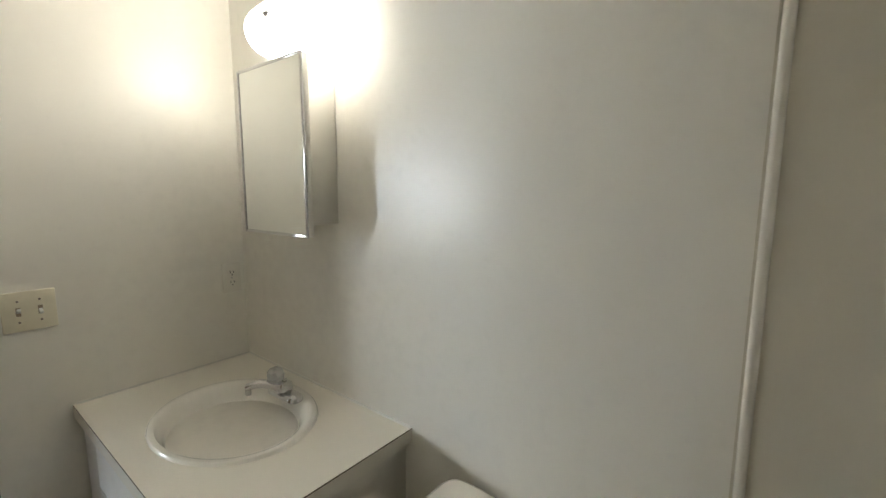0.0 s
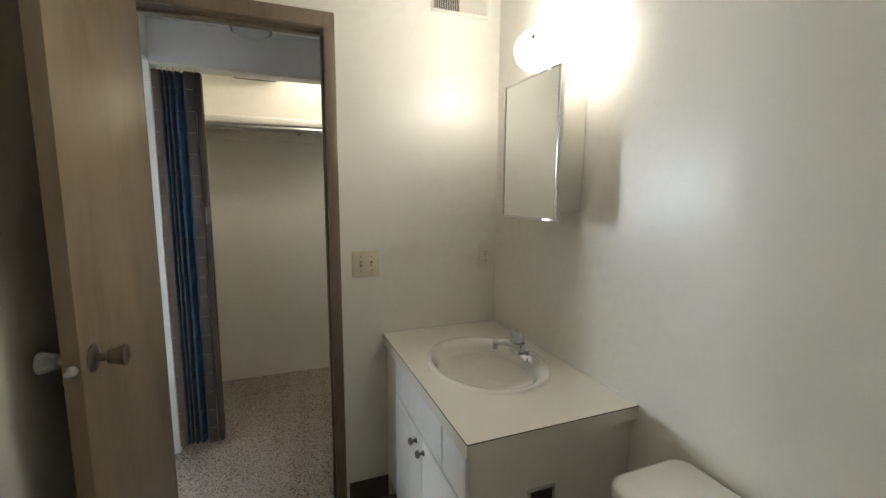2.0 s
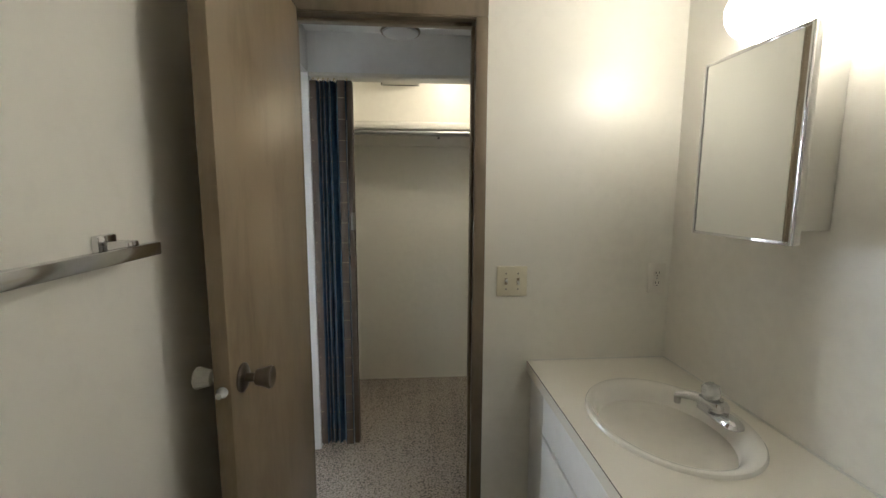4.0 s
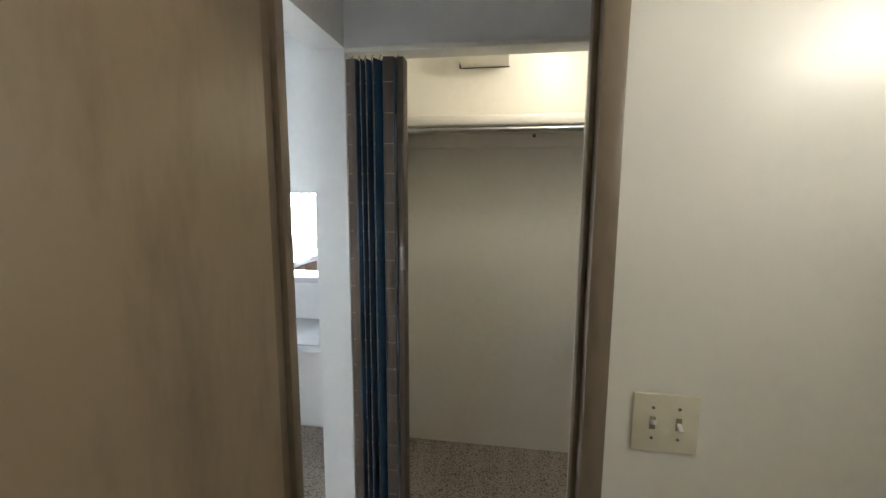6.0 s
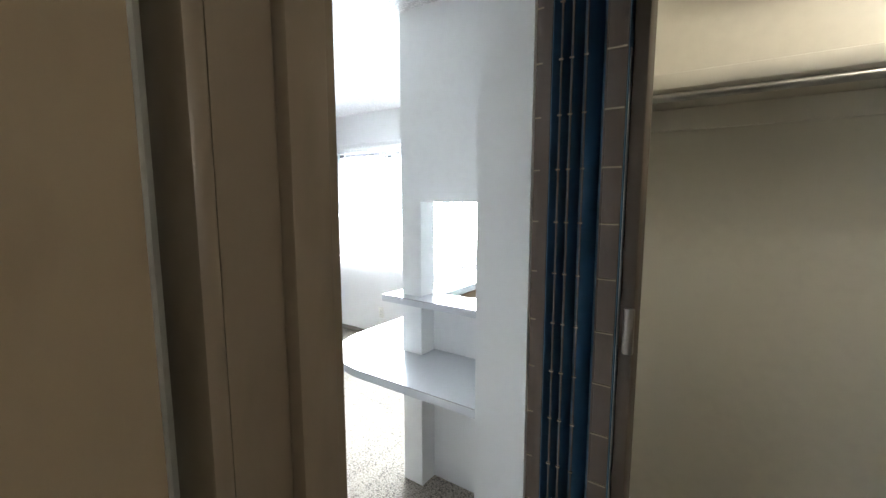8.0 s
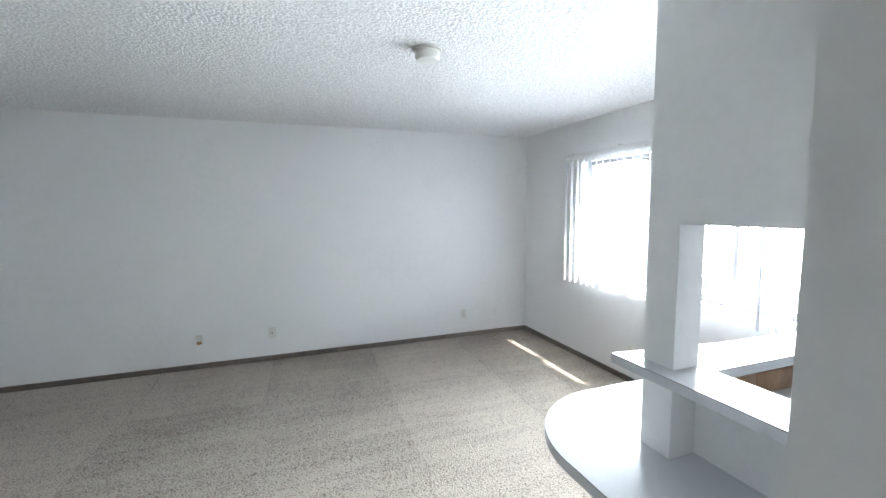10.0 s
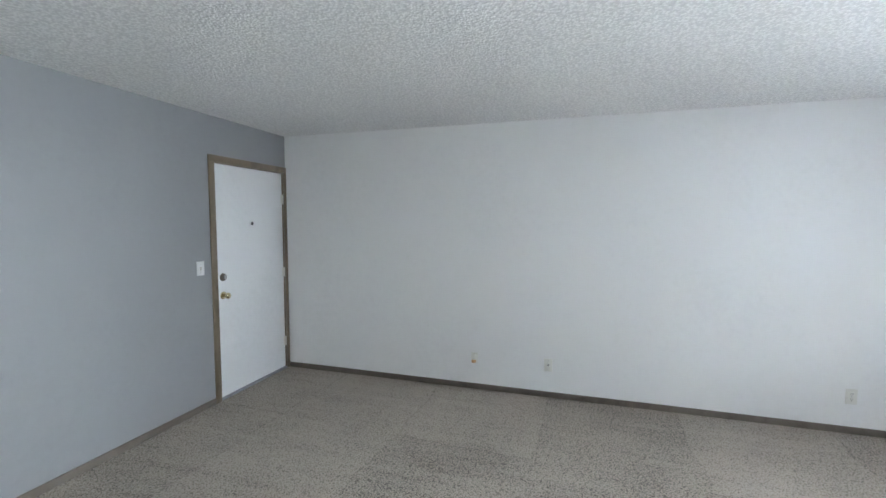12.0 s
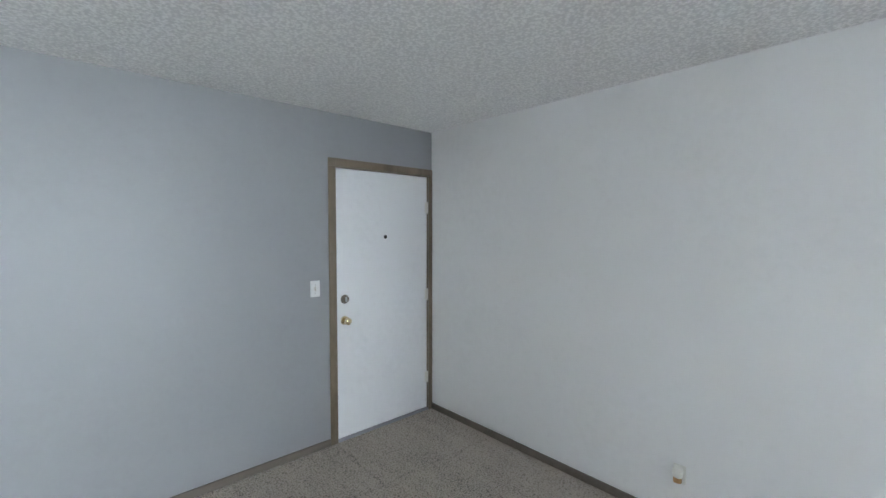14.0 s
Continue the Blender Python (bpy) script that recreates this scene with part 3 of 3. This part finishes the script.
part("rose", lathe(bmesh.new(), [(0.033, 0), (0.033, 0.003), (0.028, 0.008), (0.012, 0.010)], 28), BRASS, door, at=mk)
md = facing(-5.217, ENTRY - 0.014, 1.065, "+y")
part("deadbolt", lathe(bmesh.new(), [(0.034, 0), (0.034, 0.004), (0.029, 0.014), (0.02, 0.016)], 28), PEWTER, door, "nickel deadbolt", at=md)
part("thumbturn", boxed(bmesh.new(), -0.006, 0.006, -0.017, 0.017, 0.016, 0.032, 0.003), NICKEL, door, at=md)
part("peephole", lathe(bmesh.new(), [(0.015, 0), (0.015, 0.003), (0.008, 0.004)], 20), BLACK, door, at=facing(-5.584, ENTRY - 0.014, 1.525, "+y"))
block("strike", DX1 - 0.006, DX1 - 0.002, ENTRY - 0.013, ENTRY - 0.002, 0.87, 0.93, BLACK, door)

# ---- bathroom door ----
frame_b = structure(new("door_2"), "brown wooden bathroom door frame and casing", "door frame")
for y0, y1, inn, out_l in ((-0.014, 0.0, -0.004, 0.002), (0.095, 0.107, 0.006, -0.02)):
    bm = bmesh.new()
    boxed(bm, JX1 + inn, JX1 + 0.039, y0, y1, -0.006, JH + 0.002, 0.004)
    boxed(bm, JX0 - 0.054, JX0 + out_l, y0, y1, -0.006, JH + 0.002, 0.004)
    boxed(bm, JX0 - 0.054, JX1 + 0.039, y0, y1, JH + 0.002, JH + 0.06, 0.004)
    part("casing", bm, CASING, frame_b)
bm = bmesh.new()
boxed(bm, JX1, JX1 + 0.019, 0.0, 0.095, -0.006, JH)
boxed(bm, JX0 - 0.019, JX0, 0.0, 0.095, -0.006, JH)
boxed(bm, JX0 - 0.019, JX1 + 0.019, 0.0, 0.095, JH, JH + 0.019)
part("jamb", bm, CASING, frame_b)
bm = bmesh.new()
boxed(bm, JX1 - 0.011, JX1, 0.042, 0.075, 0, JH - 0.011, 0.002)
boxed(bm, JX0, JX0 + 0.016, 0.042, 0.075, 0, JH - 0.011, 0.002)
boxed(bm, JX0 + 0.016, JX1 - 0.011, 0.042, 0.075, JH - 0.011, JH, 0.002)
part("door_stop", bm, CASING, frame_b)
block("strike_plate", JX1 - 0.0015, JX1, 0.008, 0.034, 0.965, 1.03, NICKEL, frame_b)
structure(blocks("trim_threshold", NICKEL, (JX0, JX1, 0.045, 0.075, -0.008, 0.004), bevel=0.002), "metal carpet edge strip in the doorway", "trim")

leaf = thing("bathroom_door", at(JX0 + 0.005, -0.052, 0, 0, 0, -1.7), "open brown wood-veneer bathroom door", "door")
slabp = part("door_leaf", boxed(bmesh.new(), 0.002, 0.037, -0.612, 0.0, 0.012, 2.028, 0.002), DOORWOOD, leaf)
for side in (1, -1):
    m = at(0.037 if side > 0 else 0.002, -0.552, 1.018, 0, 90 * side, 0)
    part("knob", lathe(bmesh.new(), [(0.010, 0.005), (0.010, 0.028), (0.018, 0.032), (0.021, 0.045), (0.026, 0.062), (0.024, 0.066), (0.012, 0.064), (0.001, 0.063)], 28 if side > 0 else 12), PEWTER if side > 0 else PLATE, leaf, "tarnished metal knob" if side > 0 else "white fluted knob", smooth=side > 0, at=m)
    part("rose", lathe(bmesh.new(), [(0.033, 0), (0.033, 0.003), (0.027, 0.007), (0.011, 0.009)], 28), PEWTER if side > 0 else PLATE, leaf, at=m)
part("latch", lathe(bmesh.new(), [(0.012, 0), (0.012, 0.006), (0.008, 0.012), (0.007, 0.02)], 20), CLEAR, leaf, "pale round latch bolt", at=at(0.02, -0.612, 1.012, 90, 0, 0))

# ---- towel bar ----
towel = thing("towel_bar", facing(EAST + 0.004, -0.82, 1.335, "+x"), "chrome flat towel bar on the wall", "towel bar")
part("bar", boxed(bmesh.new(), -0.62, 0.05, -0.011, 0.011, 0.052, 0.066, 0.002), SILVER, towel)
for x in (0.0, -0.57):
    bm = bmesh.new()
    boxed(bm, x - 0.022, x + 0.022, -0.004, 0.028, 0, 0.012, 0.003)
    boxed(bm, x - 0.014, x + 0.014, -0.004, 0.018, 0.012, 0.052, 0.003)
    part("mount", bm, SILVER, towel)

# ---- medicine cabinet ----
cab = thing("medicine_cabinet", at(0, -0.46, 1.567), "cream wall-hung medicine cabinet with a framed mirror door", "medicine cabinet")
bm = boxed(bmesh.new(), -0.118, -0.001, -0.148, 0.142, -0.222, 0.221, 0.003)
part("body", bm, CREAM, cab)
mdoor = part("mirror_door", boxed(bmesh.new(), -0.139, -0.121, -0.193, 0.143, -0.25, 0.236, 0.001), CREAM, cab)
part("mirror", boxed(bmesh.new(), -0.142, -0.1395, -0.187, 0.137, -0.244, 0.230), MIRROR, mdoor, "plain mirror pane")
bm = bmesh.new()
for b in ((-0.1445, -0.138, -0.195, -0.187, -0.252, 0.238), (-0.1445, -0.138, 0.137, 0.145, -0.252, 0.238), (-0.1445, -0.138, -0.187, 0.137, 0.230, 0.238), (-0.1445, -0.138, -0.187, 0.137, -0.252, -0.244)):
    boxed(bm, *b, bevel=0.001)
part("mirror_frame", bm, SILVER, mdoor, "thin chrome frame")

# ---- vanity light ----
vl = thing("vanity_light", facing(0, -0.515, 1.925, "-x"), "lit white glass wall light above the medicine cabinet", "wall lamp")
part("back_plate", boxed(bmesh.new(), -0.15, 0.15, -0.058, 0.058, 0, 0.028, 0.01), WHITE, vl)


def glass_cover(half, r, d, lift):
    """A bowed opal cover over the plate, its two ends drawn in and rounded."""
    bm = bmesh.new()
    rings = []
    for i in range(17):
        e = -1 + i / 8
        k = (1 - abs(e) ** 5) ** 0.5 if abs(e) < 1 else 0.0
        k = 0.72 + 0.28 * k
        rings.append([bm.verts.new((half * e, k * r * math.cos(radians(180 * j / 16)), lift + k * d * math.sin(radians(180 * j / 16)) ** 0.7)) for j in range(17)])
    for p, q in zip(rings, rings[1:]):
        for j in range(16):
            bm.faces.new((p[j], p[j + 1], q[j + 1], q[j]))
    ends = []
    for q in (rings[0], rings[-1]):
        end = bmesh.new()
        end.faces.new([end.verts.new(v.co) for v in q])
        ends.append(end)
    return bm, ends


cover, cover_ends = glass_cover(0.178, 0.077, 0.118, 0.026)
shade = part("shade", cover, DIFFUSER, vl, "glowing opal glass cover")
for end in cover_ends:
    part("end_pane", end, END_GLASS, shade, "dimmer glass end", smooth=False)
part("finial", lathe(bmesh.new(), [(0.009, 0.143), (0.010, 0.15), (0.007, 0.158), (0.003, 0.161)], 16, at(0, -0.004, 0)), NICKEL, vl)
part("clip", boxed(bmesh.new(), -0.115, -0.075, -0.088, -0.079, 0.02, 0.045, 0.003), CLEAR, vl)

# ---- vanity ----
van = thing("vanity_cabinet", at(0, 0, 0), "white painted bathroom vanity cabinet with two doors", "vanity")
bm = bmesh.new()
boxed(bm, -0.535, -0.002, -0.88, -0.002, 0.09, 0.744)
boxed(bm, -0.47, -0.002, -0.86, -0.002, -0.008, 0.09)
part("body", bm, CREAM, van, smooth=False)
FX = -0.551
for n, y0, y1, z0, z1 in (("filler_panel", -0.17, -0.005, 0.10, 0.735), ("drawer_front", -0.705, -0.19, 0.595, 0.732), ("drawer_front", -0.875, -0.717, 0.595, 0.732), ("door", -0.515, -0.19, 0.105, 0.583), ("door", -0.875, -0.525, 0.105, 0.583)):
    f = part(n, boxed(bmesh.new(), FX if n != "filler_panel" else -0.54, -0.536, y0, y1, z0, z1, 0.004), VANPAINT, van)
    ky = {-0.515: -0.468, -0.875: -0.548}.get(y0)
    if ky and n == "door":
        part("knob", lathe(bmesh.new(), [(0.009, 0), (0.009, 0.003), (0.005, 0.006), (0.005, 0.014), (0.012, 0.018), (0.013, 0.024), (0.008, 0.029), (0.001, 0.03)], 20), PEWTER, f, "small tarnished metal knob", at=facing(FX, ky, 0.545, "-x"))
vtop = thing("countertop", at(0, 0, 0), "cream laminate vanity top with a dark seam edge", "countertop")
bm = bmesh.new()
out = [(-0.558, -0.903), (0.0, -0.903), (0.0, 0.0), (-0.558, 0.0)]
SX, SY, RX, RY = -0.275, -0.455, 0.215, 0.262
hole = [(SX + (RX - 0.012) * math.cos(2 * math.pi * i / 48), SY + (RY - 0.012) * math.sin(2 * math.pi * i / 48)) for i in range(48)]


def holed(bm, z):
    """A sheet at height z with the basin's oval cut out."""
    ho = [bm.verts.new((x, y, z)) for x, y in hole]
    oc = [bm.verts.new((x, y, z)) for x, y in out]
    # corners follow the oval's four quarters
    corner = [oc[2], oc[3], oc[0], oc[1]]
    for k in range(4):
        for i in range(12):
            a, b = ho[(12 * k + i) % 48], ho[(12 * k + i + 1) % 48]
            bm.faces.new((a, b, corner[k]))
        bm.faces.new((ho[(12 * k + 12) % 48], corner[(k + 1) % 4], corner[k]))


holed(bm, 0.787)
part("top_sheet", bm, VANTOP, vtop, smooth=False)
bm = bmesh.new()
boxed(bm, -0.558, -0.536, -0.903, 0.0, 0.7445, 0.7835)
boxed(bm, -0.536, 0.0, -0.903, -0.885, 0.7445, 0.7835)
part("apron", bm, VANTOP, vtop, smooth=False)
bm = bmesh.new()
boxed(bm, -0.5585, -0.536, -0.9035, 0.0, 0.7835, 0.7865)
boxed(bm, -0.536, 0.0, -0.9035, -0.885, 0.7835, 0.7865)
part("seam", bm, SEAM, vtop, "thin dark laminate seam", smooth=False)
part("caulk", tube(bmesh.new(), [(-0.003, -0.9, 0.788), (-0.003, -0.003, 0.788), (-0.55, -0.003, 0.788)], 0.004, 8), PLATE, vtop)
sink = thing("bathroom_sink", at(SX, SY, 0.787), "oval white drop-in porcelain sink", "sink")
bm = bmesh.new()
prof = [(1.0, 0.0), (0.994, 0.005), (0.98, 0.009), (0.95, 0.010), (0.915, 0.008), (0.88, 0.003), (0.85, -0.004), (0.82, -0.014)]
prof += [(0.80 * math.cos(radians(a)) ** 0.9, -0.016 - 0.105 * math.sin(radians(a))) for a in range(5, 86, 6)]
rings = [[bm.verts.new((RX * k * math.cos(2 * math.pi * i / 56) - (0.012 * (1 - k) * 3 if k < 0.9 else 0), RY * k * math.sin(2 * math.pi * i / 56), z)) for i in range(56)] for k, z in prof]
for a, b in zip(rings, rings[1:]):
    for i in range(56):
        j = (i + 1) % 56
        bm.faces.new((a[i], a[j], b[j], b[i]))
bm.faces.new(rings[-1])
part("basin", bm, PORCELAIN, sink)
part("drain", lathe(bmesh.new(), [(0.026, 0), (0.026, 0.003), (0.018, 0.004), (0.012, 0.001)], 24, at(-0.03, 0, -0.122)), SILVER, sink)

# ---- faucet ----
fau = thing("faucet", at(-0.125, -0.47, 0.795, 0, 0, 90), "chrome centerset faucet with a clear acrylic knob", "faucet")
bm = rounded_slab(bmesh.new(), -0.078, 0.078, -0.027, 0.027, [(0.0, 0.002), (0.003, 0.0), (0.012, 0.002), (0.02, 0.008), (0.024, 0.018)], 0.026)
part("base_plate", bm, SILVER, fau)
part("body", lathe(bmesh.new(), [(0.024, 0.02), (0.023, 0.038), (0.018, 0.046), (0.012, 0.05)], 24), SILVER, fau)
bm = bmesh.new()
rows = []
for i in range(9):
    u = i / 8
    y, z = 0.0 + 0.115 * u, 0.026 + 0.022 * math.sin(math.pi * u * 0.8)
    w, h = 0.023 - 0.009 * u, 0.017 - 0.006 * u
    rows.append([bm.verts.new((w * math.cos(2 * math.pi * k / 14), y, z + h * math.sin(2 * math.pi * k / 14))) for k in range(14)])
for a, b in zip(rows, rows[1:]):
    for k in range(14):
        bm.faces.new((a[k], a[(k + 1) % 14], b[(k + 1) % 14], b[k]))
bm.faces.new(rows[0])
bm.faces.new(rows[-1])
part("spout", bm, SILVER, fau, at=at(0, 0, 0, 0, 0, -38))
part("aerator", lathe(bmesh.new(), [(0.009, 0.016), (0.0095, 0.02), (0.0095, 0.04)], 16, at(0, 0.108, 0)), SILVER, fau, at=at(0, 0, 0, 0, 0, -38))
part("stem", lathe(bmesh.new(), [(0.007, 0.048), (0.007, 0.058)], 12, at(0, 0, 0)), SILVER, fau)
part("knob", lathe(bmesh.new(), [(0.013, 0.052), (0.022, 0.058), (0.027, 0.072), (0.024, 0.09), (0.014, 0.098), (0.001, 0.098)], 9, at(0.004, 0.008, 0, -10, 8)), CLEAR, fau, "clear faceted acrylic knob", smooth=False)

# ---- paper holder, toilet, vent ----
tp = thing("paper_holder", facing(-0.32, -0.881, 0.552, "-y"), "recessed chrome toilet paper holder on the vanity side", "paper holder")
bm = bmesh.new()
for b in ((-0.045, 0.045, 0.036, 0.046, 0, 0.006), (-0.045, 0.045, -0.075, -0.065, 0, 0.006), (-0.045, -0.035, -0.065, 0.036, 0, 0.006), (0.035, 0.045, -0.065, 0.036, 0, 0.006)):
    boxed(bm, *b, bevel=0.002)
part("holder_frame", bm, SILVER, tp)
part("recess", boxed(bmesh.new(), -0.035, 0.035, -0.065, 0.036, 0.0005, 0.0015), PEWTER, tp)
part("roller", tube(bmesh.new(), [(-0.035, -0.014, 0.014), (0.035, -0.014, 0.014)], 0.008, 12), PLATE, tp)

toilet = thing("toilet", at(-0.15, -1.30, -0.008), "white porcelain toilet beside the vanity", "toilet")
part("tank", rounded_slab(bmesh.new(), -0.095, 0.125, -0.225, 0.225, [(0.37, 0.03), (0.39, 0.012), (0.702, 0.0)], 0.05), PORCELAIN, toilet)
bm = rounded_slab(bmesh.new(), -0.118, 0.135, -0.245, 0.245, [(0.703, 0.006), (0.707, 0.0), (0.726, 0.0), (0.735, 0.005), (0.74, 0.016)], 0.05)
part("tank_lid", bm, PORCELAIN, toilet)
bm = lathe(bmesh.new(), [(0.12, 0.0), (0.11, 0.10), (0.13, 0.22), (0.19, 0.36), (0.20, 0.39)], 28, at(-0.33, 0, 0))
boxed(bm, -0.2, 0.08, -0.09, 0.09, 0.0, 0.37, 0.02)
part("bowl", bm, PORCELAIN, toilet)
bm = lathe(bmesh.new(), [(0.205, 0.392), (0.21, 0.40), (0.205, 0.425), (0.15, 0.432)], 28, at(-0.33, 0, 0))
part("seat_lid", bm, PORCELAIN, toilet)

vent = thing("air_vent", facing(-0.197, 0.0, 2.232, "-y"), "white louvered wall vent near the ceiling", "air vent")
bm = bmesh.new()
for b in ((-0.135, 0.135, 0.052, 0.066, 0, 0.008), (-0.135, 0.135, -0.066, -0.052, 0, 0.008), (-0.135, -0.122, -0.052, 0.052, 0, 0.008), (0.122, 0.135, -0.052, 0.052, 0, 0.008), (-0.006, 0.0, -0.052, 0.052, 0, 0.008)):
    boxed(bm, *b, bevel=0.002)
part("vent_frame", bm, CREAM, vent)
part("backing", boxed(bmesh.new(), -0.122, 0.122, -0.052, 0.052, 0.0003, 0.001), BLACK, vent)
fin = mesh_of("fin", boxed(bmesh.new(), -0.0008, 0.0008, -0.052, 0.052, -0.005, 0.005), CREAM)
for i in range(30):
    x = -0.118 + 0.0081 * i
    f = new("fin", fin)
    f.parent, f.matrix_basis = vent, at(x, 0, 0.006, 0, 55 if x > 0 else -30, 0)

# ---- hall: ceiling light, louvered doors ----
hl = thing("hall_light", at(-1.045, 0.41, 2.225), "unlit frosted glass ceiling light with a chrome rim", "ceiling light")
part("canopy", lathe(bmesh.new(), [(0.06, 0), (0.06, -0.02), (0.05, -0.03)], 28), WHITE, hl)
part("bowl", lathe(bmesh.new(), [(0.05, -0.02), (0.075, -0.05), (0.082, -0.085), (0.076, -0.106), (0.04, -0.112), (0.001, -0.114)], 32), FROST, hl, "unlit frosted glass bowl")
part("ring", lathe(bmesh.new(), [(0.081, -0.099), (0.085, -0.102), (0.088, -0.096), (0.085, -0.090), (0.081, -0.093), (0.081, -0.099)], 36), PEWTER, hl, "chrome rim ring")

louver_slat = mesh_of("louver", boxed(bmesh.new(), -0.0035, 0.0035, -0.121, 0.121, -0.0215, 0.0215, 0.002), CREAM, True)
for k, yc in enumerate((0.5535, 0.2485)):
    ld = thing("louvered_door", at(CX1 + 0.02, yc, 0), "cream wooden louvered bifold door panel", "louvered door", "louvered doors")
    for y in (-0.135, 0.135):
        block("stile", -0.014, 0.014, y - 0.017, y + 0.017, 0.02, 2.02, CREAM, ld, 0.002)
    for z0, z1 in ((0.02, 0.10), (0.96, 1.01), (1.965, 2.02)):
        block("rail", -0.013, 0.013, -0.118, 0.118, z0, z1, CREAM, ld, 0.002)
    for z0, z1 in ((0.10, 0.96), (1.01, 1.965)):
        n = int((z1 - z0) / 0.034)
        for i in range(n):
            s = new("louver", louver_slat)
            s.parent, s.matrix_basis = ld, at(0, 0, z0 + (i + 0.5) * (z1 - z0) / n, 0, 38, 0)

# ---- closet ----
structure(blocks("trim_closet_track", CREAM, (EAST + 0.004, CX1, 0.70, 0.80, 2.012, 2.03), bevel=0.002), "painted track under the closet header", "trim")
structure(blocks("trim_closet_jamb", WHITE, (CX1 - 0.008, CX1, 0.70, 0.80, 0, 2.012), bevel=0.002), "white painted closet jamb", "trim")
strike = block("strike_plate", CX1 - 0.0105, CX1 - 0.008, 0.722, 0.745, 1.25, 1.345, PEWTER)
tagged(strike, "dark metal strike plate on the closet jamb", "strike plate")
shelf = thing("closet_shelf", at(0, 0, 0), "cream painted closet shelf with cleats", "shelf")
part("board", boxed(bmesh.new(), EAST + 0.005, -0.16, 1.27, 1.598, 1.842, 1.890, 0.012), CREAM, shelf)
part("back_cleat", boxed(bmesh.new(), EAST + 0.005, -0.16, 1.578, 1.599, 1.768, 1.841, 0.003), CREAM, shelf)
part("side_cleat", boxed(bmesh.new(), EAST + 0.005, EAST + 0.024, 1.28, 1.577, 1.768, 1.841, 0.003), CREAM, shelf)
rod = thing("closet_rod", at(0, 0, 0), "grey metal closet rod under the shelf", "closet rod")
part("rod", tube(bmesh.new(), [(EAST + 0.024, 1.292, 1.824), (-0.16, 1.292, 1.824)], 0.013, 16), NICKEL, rod)
part("rod_socket", lathe(bmesh.new(), [(0.026, 0), (0.026, 0.008), (0.018, 0.01)], 20, at(EAST + 0.025, 1.292, 1.824, 0, 90, 0)), NICKEL, rod)
nail = part("wall_peg", lathe(bmesh.new(), [(0.009, 0), (0.009, 0.012), (0.004, 0.02)], 14, facing(-0.80, 1.577, 1.827, "-y")), PEWTER)
tagged(nail, "small dark metal peg on the closet wall", "peg")
hatch = thing("vent_cover", facing(-1.072, 1.60, 2.275, "-y"), "cream plastic bath duct cover in the closet wall", "duct cover")
part("cover_box", boxed(bmesh.new(), -0.128, 0.13, -0.08, 0.115, 0, 0.20, 0.006), CREAM, hatch)
part("duct_collar", lathe(bmesh.new(), [(0.085, 0.0), (0.085, 0.004), (0.075, 0.006)], 30, at(0.01, 0.03, 0.20)), CREAM, hatch)
bm = bmesh.new()
boxed(bm, -0.138, -0.129, -0.083, 0.08, 0, 0.004)
boxed(bm, -0.129, 0.132, -0.085, -0.0805, 0, 0.004)
part("gap", bm, BLACK, hatch, "dark gap round the cover")

acc = thing("accordion_door", at(0, 0, 0), "folded dark accordion door with woven taupe slats", "accordion door")
plan = [(-1.510, 0.708), (-1.474, 0.700), (-1.466, 0.745), (-1.455, 0.702), (-1.450, 0.745), (-1.434, 0.702), (-1.424, 0.745), (-1.406, 0.700), (-1.386, 0.745), (-1.368, 0.694), (-1.332, 0.694), (-1.328, 0.765)]
for i, ((xa, ya), (xb, yb)) in enumerate(zip(plan, plan[1:])):
    dx, dy = xb - xa, yb - ya
    n = math.hypot(dx, dy)
    front = i in (0, 9)
    bm = boxed(bmesh.new(), 0, n, -0.002, 0.002, 0.035, 1.992, 0.0015)
    bmesh.ops.transform(bm, matrix=at(xa, ya, 0, 0, 0, math.degrees(math.atan2(dy, dx))), verts=bm.verts[:])
    part("pleat", bm, TAUPE if front else NAVY, acc, "woven taupe slat" if front else "")
    if not front and i % 2 == 0:
        part("pleat_edge", tube(bmesh.new(), [(xb, yb - 0.001, 0.035), (xb, yb - 0.001, 1.992)], 0.0022, 8), TAUPE, acc)
    if front or i in (2, 4, 6):
        bm = bmesh.new()
        for r in range(18):
            z = 0.12 + r * 0.105
            if front:
                boxed(bm, xa + 0.001, xb - 0.001, ya - 0.0055, ya - 0.003, z, z + 0.003)
            else:
                boxed(bm, xb - 0.0045, xb + 0.0045, yb - 0.0055, yb - 0.003, z, z + 0.003)
        part("cord", bm, CORD, acc, "tan weaving cords")
part("lead_post", boxed(bmesh.new(), -1.327, -1.300, 0.705, 0.765, 0.03, 1.995, 0.004), SEAM, acc, "dark brown lead post")
part("pull_handle", boxed(bmesh.new(), -1.318, -1.298, 0.693, 0.7045, 1.24, 1.33, 0.004), PEWTER, acc, "small dark metal pull")
part("post_strip", boxed(bmesh.new(), -1.330, -1.328, 0.70, 0.71, 0.03, 1.80), NICKEL, acc)
for x in (-1.50, -1.474, -1.45, -1.425, -1.395, -1.33):
    part("roller_hook", tube(bmesh.new(), [(x, 0.735, 1.985), (x, 0.735, 2.0), (x + 0.006, 0.735, 2.011)], 0.003, 8), BRASS, acc)

bulb = new("closet_bulb", bpy.data.lights.new("closet_bulb", "POINT"))
bulb.data.energy, bulb.data.color, bulb.data.shadow_soft_size = 1.08, (1, 0.92, 0.78), 0.07
bulb.location = (-0.66, 0.92, 2.32)
